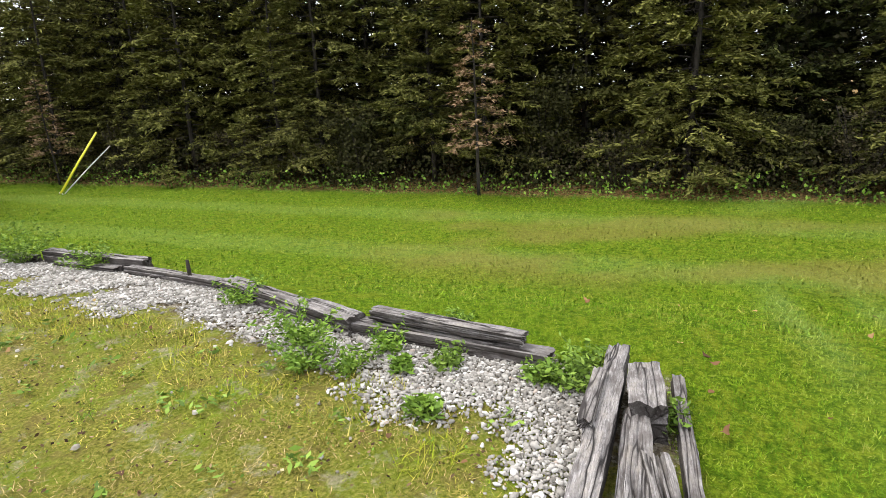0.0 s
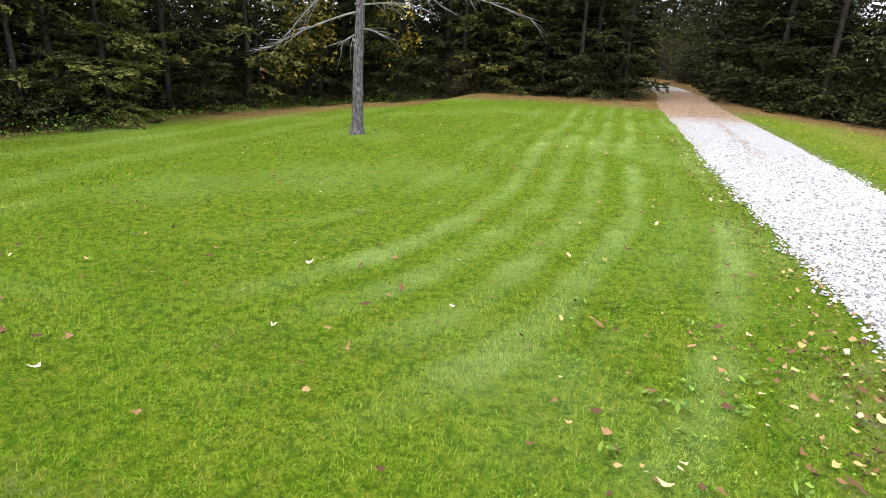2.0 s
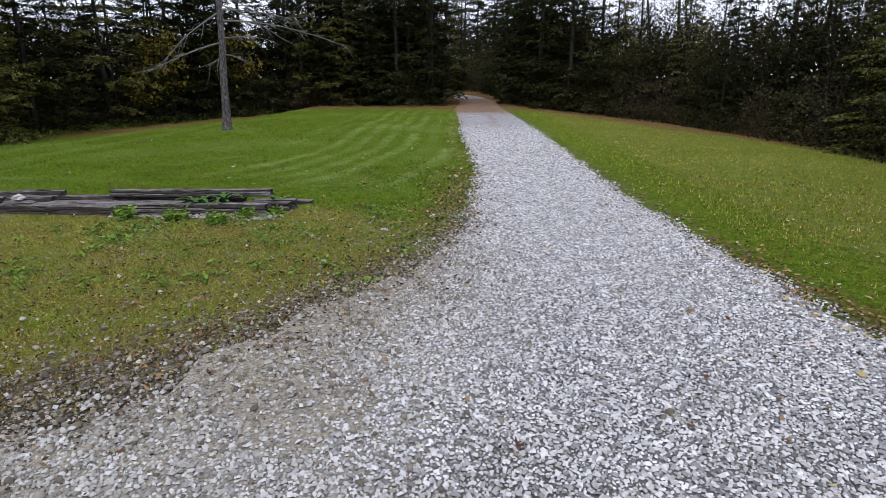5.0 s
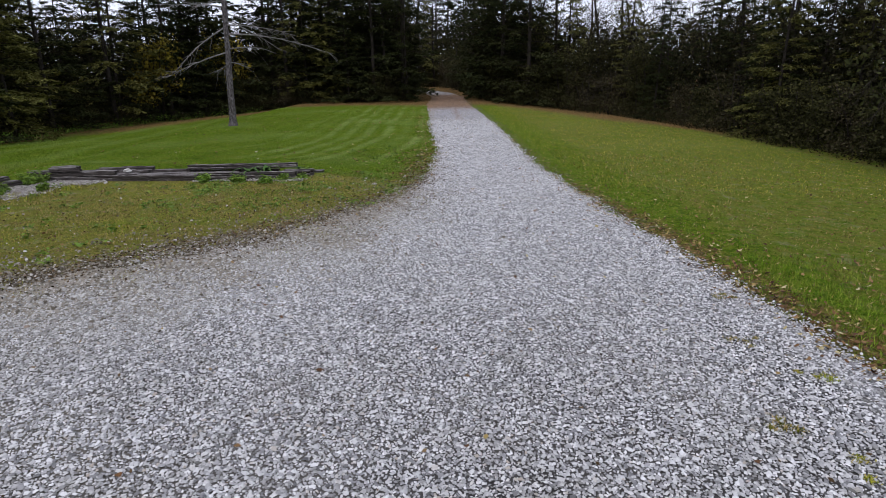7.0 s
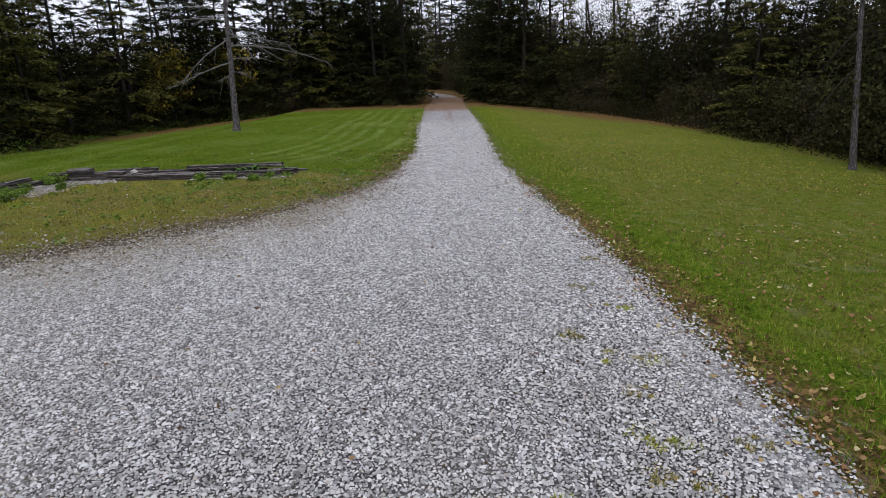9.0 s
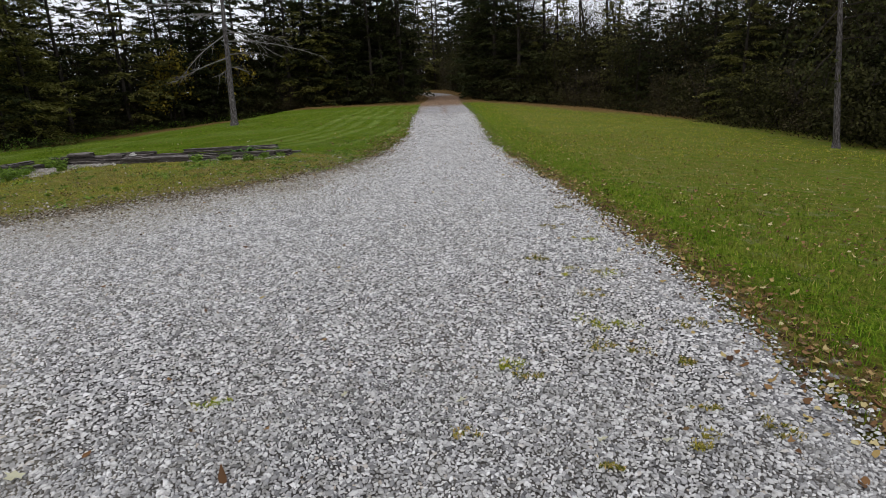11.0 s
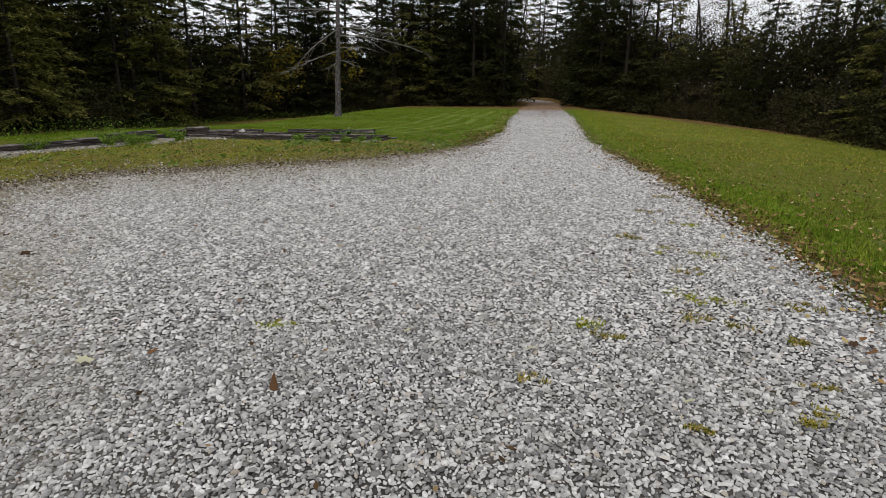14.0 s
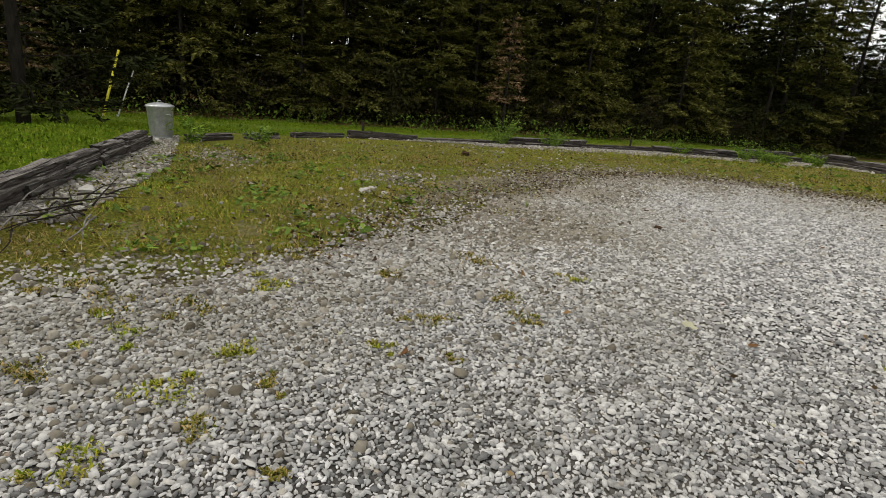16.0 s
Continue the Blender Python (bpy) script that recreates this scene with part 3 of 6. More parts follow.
def conifer(seed, height, spread, mat, bare=0.12, boughs=46, per=95, size=0.17, droop=-0.03, taper=0.75):
    """A pine or spruce: trunk with limbs, and a crown of needle sprays on the side twigs of drooping boughs."""
    rng = np.random.default_rng(seed)
    pr = random.Random(seed)
    tree = new("pine_tree")
    bm = bmesh.new()
    line = limb_points(pr, (0, 0, -0.1), (0, 0, 1), height, 0.02, 9, 0.03)
    tube(bm, line, [0.10 * (1 - i / 9.6) * height / 10 + 0.012 for i in range(10)], 8)
    at, way = [], []
    for b in range(boughs):
        f = bare + (1 - bare) * (b / boughs) ** 1.15
        L = spread * (1 - f) ** taper * pr.uniform(0.6, 1.15) + 0.25
        az = b * 2.4 + pr.uniform(-0.5, 0.5)
        base = line[min(int(f * 9), 9)].lerp(line[min(int(f * 9) + 1, 9)], f * 9 % 1)
        pts = limb_points(pr, base, (math.cos(az), math.sin(az), pr.uniform(-0.1, 0.3)), L, droop, 5, 0.15)
        tube(bm, pts, [0.028, 0.022, 0.017, 0.012, 0.008, 0.004], 4)
        P = np.array(pts)
        twigs = 11
        t = rng.uniform(0.22, 1.0, twigs) * 5
        lo = np.minimum(t.astype(int), 4)
        root = P[lo] + (P[lo + 1] - P[lo]) * (t - lo)[:, None]
        swing = az + rng.choice((-1, 1), twigs) * rng.uniform(0.3, 1.1, twigs)
        head = np.c_[np.cos(swing), np.sin(swing), rng.normal(-0.08, 0.16, twigs)]
        reach = (0.5 * L * (1.12 - t / 5) + 0.22) * rng.uniform(0.7, 1.2, twigs)
        k = rng.integers(0, twigs, int(per * (0.35 + L / spread)))
        go = rng.uniform(0.05, 1.0, len(k))
        c = root[k] + head[k] * (reach[k] * go)[:, None]
        c[:, 2] -= 0.12 * go ** 2 * reach[k]
        at.append(c + rng.normal(0, 1, c.shape) * (0.06, 0.06, 0.035))
        way.append(head[k])
    part("trunk", bm, M_DARKBARK, tree)
    raw("crown", *sprays(rng, np.concatenate(at), np.concatenate(way), size, 2.9), mat, tree, True)
    return tree


def broadleaf(seed, height, spread, mat, clumps=70, per=70, size=0.10, low=0.15, bare=False):
    """A leafy bush or small tree: forking stems and clumps of leaves with gaps between."""
    rng = np.random.default_rng(seed)
    pr = random.Random(seed)
    tree = new("leafy_tree")
    bm = bmesh.new()
    leaves = []
    stems = pr.randint(3, 5)
    for s in range(stems):
        az = s * 2 * math.pi / stems + pr.uniform(-0.5, 0.5)
        lean = pr.uniform(0.1, 0.45)
        pts = limb_points(pr, (0.12 * math.cos(az), 0.12 * math.sin(az), -0.1), (lean * math.cos(az), lean * math.sin(az), 1), height * pr.uniform(0.7, 1), 0.01, 7, 0.12)
        tube(bm, pts, [0.05 * height / 5 * (1 - i / 8) + 0.008 for i in range(8)], 5)
        for b in range(clumps // stems):
            f = pr.uniform(low, 1)
            base = pts[min(int(f * 7), 7)]
            az2 = pr.uniform(0, 2 * math.pi)
            L = spread * pr.uniform(0.3, 1.0) * (1.1 - 0.5 * f)
            tw = limb_points(pr, base, (math.cos(az2), math.sin(az2), pr.uniform(-0.1, 0.6)), L, 0.0, 4, 0.2)
            tube(bm, tw, [0.016, 0.012, 0.009, 0.006, 0.003], 3)
            if bare and pr.random() < 0.6:
                continue
            tip = np.array(tw)[rng.integers(2, 5, per)]
            leaves.append(tip + rng.normal(0, 1, (per, 3)) * np.array((0.26, 0.26, 0.17)) * (0.5 + spread * 0.3))
    part("trunk", bm, M_DARKBARK, tree)
    raw("crown", *cards(rng, np.concatenate(leaves), size, 0.7, 1.5), mat, tree, True)
    return tree


def on_land(x, y, turn=0.0, size=1.0, sink=0.0):
    return Matrix.LocRotScale((x, y, float(land(x, y)) - sink), Euler((0, 0, turn)), (size, size, size))


def plant(proto, x, y, turn, size, label, category, group):
    ob = copy_thing(proto, on_land(x, y, turn))
    ob.scale = (size, size, size)
    return tagged(ob, label, category, group)


def retire(proto):
    for o in (*proto.children_recursive, proto):
        bpy.data.objects.remove(o)

# ---- the woods round the clearing ----
def pole_tree(seed, height, bare, mat, boughs=16, per=60):
    """A thin woodland tree: a long trunk with dead stubs and a sparse, ragged crown high up."""
    rng = np.random.default_rng(seed)
    pr = random.Random(seed)
    tree = new("woodland_tree")
    bm = bmesh.new()
    line = limb_points(pr, (0, 0, -0.1), (pr.uniform(-0.05, 0.05), pr.uniform(-0.05, 0.05), 1), height, 0.0, 10, 0.04)
    tube(bm, line, [0.13 * (1 - i / 11) + 0.015 for i in range(11)], 6)
    leaves = []
    for b in range(boughs):
        f = bare + (0.98 - bare) * b / boughs
        base = line[min(int(f * 10), 9)].lerp(line[min(int(f * 10) + 1, 10)], f * 10 % 1)
        az = pr.uniform(0, 6.3)
        pts = limb_points(pr, base, (math.cos(az), math.sin(az), pr.uniform(0.0, 0.7)), pr.uniform(1.0, 2.4), 0.0, 5, 0.18)
        tube(bm, pts, [0.025, 0.02, 0.015, 0.01, 0.007, 0.004], 3)
        for t in range(4):
            i = pr.randint(2, 5)
            tube(bm, limb_points(pr, pts[i], (pr.uniform(-1, 1), pr.uniform(-1, 1), pr.uniform(-0.2, 0.8)), pr.uniform(0.4, 1.0), 0, 3, 0.2), [0.008, 0.006, 0.004, 0.002], 3)
        P = np.array(pts)[rng.integers(2, 6, per)]
        leaves.append(P + rng.normal(0, 1, (per, 3)) * (0.35, 0.35, 0.22))
    part("trunk", bm, M_DARKBARK, tree)
    raw("crown", *cards(rng, np.concatenate(leaves), 0.12, 0.6, 1.8), mat, tree, True)
    return tree


LOW = [conifer(11, 15, 3.1, M_PINE, 0.04, 70, 270, 0.215, -0.03, 0.6), conifer(12, 14, 3.3, M_YELLOWPINE, 0.06, 68, 270, 0.215, -0.05, 0.6), conifer(13, 14, 2.9, M_PINE, 0.03, 70, 270, 0.215, -0.03, 0.55), conifer(14, 15, 3.4, M_YELLOWPINE, 0.08, 68, 270, 0.215, -0.045, 0.6)]
FINE = [conifer(15, 12, 3.0, M_OLIVEPINE, 0.1, 76, 340, 0.19, -0.03, 0.5), conifer(16, 12, 3.2, M_YELLOWPINE, 0.12, 76, 340, 0.19, -0.05, 0.5), conifer(17, 11, 3.0, M_YELLOWPINE, 0.1, 76, 340, 0.19, -0.06, 0.5)]
BUSHES = [broadleaf(21, 4.4, 1.7, M_LEAF, 66, 58, 0.14, 0.08), broadleaf(22, 3.2, 1.5, M_LEAF, 60, 58, 0.13, 0.06), broadleaf(23, 5.6, 2.0, M_LEAF, 70, 60, 0.15, 0.1), broadleaf(24, 3.4, 1.5, M_BRUSH, 60, 70, 0.11, 0.06, True)]
POLES = [pole_tree(31, 12, 0.25, M_LEAF, 34, 70), pole_tree(32, 13, 0.25, M_PINE, 34, 80), pole_tree(33, 11, 0.22, M_YELLOWPINE, 34, 80), pole_tree(34, 14, 0.3, M_BRUSH, 34, 30)]

YELLOWTREE = broadleaf(27, 5.5, 1.7, M_AUTUMN, 60, 45, 0.16, 0.35)


def along(poly, step, out):
    """Places along the clearing's edge, set back into the woods by out metres."""
    for (ax, ay), (bx, by) in zip(poly, poly[1:]):
        L = math.hypot(bx - ax, by - ay)
        for k in range(max(1, round(L / step))):
            f = (k + 0.5) / max(1, round(L / step))
            yield ax + (bx - ax) * f - (by - ay) / L * out, ay + (by - ay) * f + (bx - ax) / L * out


pick = random.Random(5)
GREEN = "dark green pine with low drooping needle boughs"
YELLOW = "yellow-green pine with low spreading needle boughs"
for out, step in ((1.7, 2.0), (4.0, 2.5), (6.6, 2.1), (8.6, 2.5)):
    for x, y in along(CLEARING, step, out):
        x, y = x + pick.uniform(-0.5, 0.5), y + pick.uniform(-0.5, 0.5)
        if inside(DRIVE, x, y) > -2.6:
            continue
        turn, size = pick.uniform(0, 6.3), pick.uniform(0.8, 1.15)
        west, east = x < -14 and y < 30 + pick.uniform(-6, 14), x > 5
        if x < -15 and y > 38:
            az = math.degrees(math.atan2(-x, y))
            size *= 0.62 if 27 < az < 34 and out > 3 else 1.0
            if out > 8 and pick.random() < 0.3:
                continue
        if (east and y < 11 or west and y < -11) and pick.random() < 0.7:
            continue
        if out > 6:
            if west and out > 8:
                continue
            if west:
                k = pick.choice((0, 1, 3, 2))
                plant(LOW[k], x, y, turn, size * 1.2, YELLOW if k in (1, 3) else GREEN, "tree", "pines round the clearing")
            else:
                plant(pick.choice(POLES), x, y, turn, size, "tall thin woodland tree with a sparse crown", "tree", "tall trees of the woods")
        elif out > 3:
            if west:
                k = pick.choice((1, 1, 2) if y < 8 else (0, 1, 2) if y < 16 else (0, 0, 2))
                plant(FINE[k], x, y, turn, size * 1.05, GREEN if k == 0 else YELLOW, "tree", "pines round the clearing")
            elif east and pick.random() < 0.6:
                plant(pick.choice(BUSHES[:3]), x, y, turn, size * 1.25, "dense dull green bush in the woods", "bush", "bushes at the woodland edge")
            else:
                k = pick.choice((0, 2, 2, 0, 1))
                plant(LOW[k], x, y, turn, size * (0.75 if east else 1.0), YELLOW if k in (1, 3) else GREEN, "tree", "pines round the clearing")
        elif pick.random() < (0.3 if west and y < 14 else 0.55 if west else 0.75 if east else 0.5):
            k = pick.randrange(4)
            plant(BUSHES[k], x, y, turn, size * (0.7 if west else 1.0), "brown half-bare brush at the edge of the woods" if k == 3 else "dull green leafy bush at the edge of the woods", "bush", "bushes at the woodland edge")
        elif west:
            k = pick.choice((1, 2, 2, 1, 0) if y < 16 else (0, 2, 0))
            plant(FINE[k], x, y, turn, size * 0.85, GREEN if k == 0 else YELLOW, "tree", "pines round the clearing")
        else:
            k = pick.choice((0, 2, 2, 3))
            plant(LOW[k], x, y, turn, size * (0.6 if east else 0.95), YELLOW if k in (1, 3) else GREEN, "tree", "pines round the clearing")
# both sides of the drive where it goes into the woods
for x, y, k, s in ((-3.8, 52, 0, 1.0), (-4.2, 55.5, 2, 1.0), (-4.4, 59.5, 0, 0.9), (-6.5, 61, 2, 1.1), (-9, 66, 0, 1.0), (-13, 71, 2, 1.0), (4.6, 51.6, 0, 1.15), (4.4, 55, 2, 1.1), (4.6, 59, 0, 1.1),
                   (4.2, 62, 2, 1.0), (3.2, 67.5, 0, 1.0), (-3.0, 80, 3, 1.0), (-8, 85, 1, 1.0), (4.5, 79, 2, 1.1), (-14, 81, 3, 1.0), (6.5, 49.5, 2, 1.2), (-6.2, 51.4, 2, 1.1), (-13.5, 51.5, 0, 1.1), (-17.5, 50, 2, 1.15), (-20.5, 48.5, 0, 1.1), (-10, 53, 2, 1.2),  (3.5, 89, 0, 1.2), (8, 84, 2, 1.2), (-0.7, 86, 0, 1.2), (1.0, 88.5, 2, 1.25)):
    plant(LOW[k], x, y, x * 3.1 + y, s, YELLOW if k in (1, 3) else GREEN, "tree", "pines along the wooded drive")
for x, y, k in ((-3.4, 51.6, 1), (-3.1, 61.5, 0), (-11, 82, 1), (-1, 80.5, 3), (2.6, 84, 0), (6, 70, 2), (-5, 88, 3), (-7.5, 56, 1), (7.5, 55, 0), (-5.2, 52.5, 3), (-12, 53, 1), (-15, 52, 3), (9, 50, 3)):
    plant(POLES[k], x, y, x * 2.3 + y, 1.15, "tall thin woodland tree with a sparse crown", "tree", "tall trees of the woods")
for x, y, k, s in ((1.4, 70.5, 3, 1.0), (2.4, 73, 0, 1.1), (0.6, 76.5, 3, 1.3), (2.0, 78.5, 2, 1.2), (-1.2, 81.5, 1, 1.3), (3.4, 76, 1, 1.1), (-3.2, 84.5, 3, 1.4), (0.4, 82, 2, 1.5), (-5.5, 86.5, 2, 1.5), (-6.0, 70.0, 3, 1.0), (-7.6, 73.0, 1, 1.0)):
    plant(BUSHES[k], x, y, x * 1.7 + y, s, "brown half-bare brush by the wooded drive" if k == 3 else "dull green bush by the wooded drive", "bush", "bushes by the wooded drive")
for x, y, s in ((-22.0, 46.2, 1.4), (-18.6, 51, 1.5)):
    plant(YELLOWTREE, x, y, x, s, "broadleaf tree with yellow autumn leaves", "tree", "autumn trees in the woods")
# pine standing forward of the west wood, and one on the east edge
plant(LOW[0], -15.8, -4.3, 1.0, 0.9, GREEN, "tree", "pines round the clearing")
plant(LOW[2], -16.5, -8.5, 2.0, 1.0, GREEN, "tree", "pines round the clearing")
RUST = conifer(18, 8, 2.0, M_RUST, 0.3, 34, 90, 0.2, -0.07)
for x, y, s in ((-21.7, 11.2, 0.6), (-21.6, -5.4, 0.5)):
    plant(RUST, x, y, x, s, "dying pine with drooping rust-brown needles", "tree", "dying pines at the woodland edge")
for o in [RUST] + LOW + FINE + BUSHES + POLES + [YELLOWTREE]:
    retire(o)


def behind(rng, depth, count, north=66):
    """Places in the woods round the clearing, between two distances from its edge."""
    tries = int(count * 9 * max(1, 6 / (depth[1] - depth[0])))
    p = np.c_[rng.uniform(-39, 30, tries), rng.uniform(-26, north, tries)]
    d = -inside(CLEARING, p[:, 0], p[:, 1])
    unseen = (p[:, 0] > 0) & (p[:, 1] < 9) | (p[:, 0] > -9) & (p[:, 1] < 0)
    return p[(d > depth[0]) & (d < depth[1]) & ~unseen][:count]


def beside(rng, depth, count, line):
    """Places along a line, set off to its side."""
    segs = list(zip(line, line[1:]))
    lens = np.array([math.dist(a, b) for a, b in segs])
    k = rng.choice(len(segs), count, p=lens / lens.sum())
    a = np.array([segs[i][0] for i in k], float)
    d = np.array([segs[i][1] for i in k], float) - a
    side = np.c_[-d[:, 1], d[:, 0]] / np.linalg.norm(d, axis=1, keepdims=True)
    return a + d * rng.uniform(-0.02, 1.02, (count, 1)) + side * rng.uniform(depth[0], depth[1], (count, 1))


def thicket(name, depth, high, count, size, mat, seed, label, line=None, power=1.2, low=0.0, aspect=1.6, east=99.0):
    """Leaves and twigs too many to count, filling the woods behind the edge."""
    rng = np.random.default_rng(seed)
    xy = beside(rng, depth, count, line) if line else behind(rng, depth, count)
    clump = 0.5 + 0.5 * wavy(xy[:, 0], xy[:, 1], 1.1, seed)
    tall = high * np.where((xy[:, 0] < -15) & (xy[:, 1] < 32), 1.35, 1.0)
    z = land(xy[:, 0], xy[:, 1]) + low + tall * rng.uniform(0, 1, len(xy)) ** power * (0.45 + 0.55 * clump)
    ok = (inside(DRIVE, xy[:, 0], xy[:, 1]) < -1.6) & (xy[:, 0] < east)
    ob = raw(name, *cards(rng, np.c_[xy, z][ok], size, 0.8, aspect), mat, None, True)
    return tagged(ob, label, "undergrowth", kind="stuff")


# gloom of the undergrowth is carried by its darkened leaf colour
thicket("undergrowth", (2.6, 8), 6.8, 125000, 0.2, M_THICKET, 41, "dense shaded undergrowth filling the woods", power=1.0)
thicket("brambles", (0.2, 2.6), 1.5, 34000, 0.10, M_LEAF, 42, "low green and yellow brambles along the woodland edge")
thicket("edge_weeds", (-0.5, 0.9), 0.6, 14000, 0.10, M_WEED, 43, "low bright weeds where the lawn meets the woods", power=2.0, east=-15.0)
thicket("dry_brush", (0.0, 3.0), 1.6, 20000, 0.11, M_BRUSH, 44, "dry brown brush along the woodland edge")
# deep shade behind the first trees, likewise put into the leaf colour
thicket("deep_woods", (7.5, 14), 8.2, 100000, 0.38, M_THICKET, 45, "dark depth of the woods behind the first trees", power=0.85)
thicket("bare_twigs", (3.5, 13), 5.5, 60000, 0.85, M_BRUSH, 49, "tangle of thin bare twigs between the woodland crowns", power=0.9, low=3.2, aspect=26)
thicket("crown_leaves", (4, 12), 5.0, 60000, 0.14, M_LEAF, 50, "small dull leaves high in the woods", power=1.1, low=4.0)
FAR_WOODS = [(-24, 84), (0, 92), (14, 84)]
thicket("far_woods", (0, 8), 12, 60000, 0.36, M_HAZEWOOD, 46, "grey-brown far woods, paled with painted haze, beyond the bend of the drive", FAR_WOODS, 0.9)
thicket("wayside_leaves", (-1.2, 2.5), 3.6, 9000, 0.24, M_LEAF, 47, "leafy growth beside the wooded drive", [(-3.7, 51), (-3.7, 59), (-6.5, 66), (-12, 74)])
thicket("wayside_growth", (-1.0, 2.5), 4.2, 9000, 0.24, M_LEAF, 48, "leafy growth beside the wooded drive", [(1.5, 76), (3.4, 66), (3.9, 58), (3.9, 51)])


# ---- railway-tie border ----
def railway_tie(name, a, b, width=0.2, height=0.17, seed=0, label="weathered grey railway tie with deep cracks", base=None, group="border ties"):
    """A split old sleeper from a to b (ground places), its end faces ragged."""
    pr = random.Random(seed)
    L = math.dist(a[:2], b[:2])
    nl, ns = max(8, int(L / 0.07)), 40
    pts, faces = [], []
    crack = [pr.uniform(0, 2 * math.pi) for _ in range(7)]
    for i in range(nl + 1):
        x = L * i / nl
        for k in range(ns):
            ang = 2 * math.pi * k / ns
            c, s = math.cos(ang), math.sin(ang)
            m = max(abs(c), abs(s)) ** 0.93
            y, z = c / m * width / 2 * 0.97, s / m * height / 2 * 0.97
            dent = 0.0
            for j, q in enumerate(crack):
                d = abs((ang - q - 0.25 * math.sin(x * 1.3 + j) + math.pi) % (2 * math.pi) - math.pi)
                dent += max(0, 1 - d / 0.13) * (0.3 + 0.7 * math.sin(x * 1.1 + j * 2) ** 2)
            w = noise.noise(Vector((x * 2.5 + seed * 7, c * 1.5, s * 1.5))) * 0.17 + noise.noise(Vector((x * 7, c * 5 + seed, s * 5))) * 0.07
            r = 1 - 0.26 * min(dent, 1) + w
            end = 0.05 * noise.noise(Vector((c * 3 + seed, s * 3, 4))) if i in (0, nl) else 0
            pts.append((x + end, y * r, z * r + height / 2))
    for i in range(nl):
        for k in range(ns):
            faces.append((i * ns + k, i * ns + (k + 1) % ns, (i + 1) * ns + (k + 1) % ns, (i + 1) * ns + k))
    n0 = len(pts)
    pts += [(0.02, 0, height / 2), (L - 0.02, 0, height / 2)]
    for k in range(ns):
        faces.append((n0, (k + 1) % ns, k))
        faces.append((n0 + 1, nl * ns + k, nl * ns + (k + 1) % ns))
    me = bpy.data.meshes.new(name)
    me.from_pydata(pts, [], faces)
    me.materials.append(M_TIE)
    ob = new(name, me)
    za = float(land(*a[:2])) if len(a) == 2 else a[2]
    zb = float(land(*b[:2])) if len(b) == 2 else b[2]
    ob.matrix_world = Matrix.Translation((a[0], a[1], za - 0.03)) @ Euler((pr.uniform(-0.12, 0.12), -math.atan2(zb - za, L), math.atan2(b[1] - a[1], b[0] - a[0]))).to_matrix().to_4x4()
    for k in range(3 if L > 0.9 else 0):  # slivers lifting off the weathered top
        n, x0, y0 = pr.uniform(0.25, 0.7), pr.uniform(0.08, 0.5) * L, pr.choice((-1, 1)) * width * pr.uniform(0.12, 0.4)
        bm = bmesh.new()
        rings = [[bm.verts.new((x0 + n * f, y0 + w * q[0] + 0.012 * math.sin(7 * f + k), height * 0.96 + 0.02 * f * f + w * q[1])) for q in ((-1, -0.6), (1, -0.6), (0.7, 0.5), (-0.8, 0.4))] for f, w in ((0, 0.004), (0.25, 0.014), (0.7, 0.012), (1, 0.003))]
        for lo, hi in zip(rings, rings[1:]):
            for q in range(4):
                bm.faces.new((lo[q], lo[(q + 1) % 4], hi[(q + 1) % 4], hi[q]))
        bm.faces.new(rings[0][::-1])
        bm.faces.new(rings[-1])
        part("splinter", bm, M_TIE, ob, flat=True)
    return tagged(ob, label, "railway tie", group)


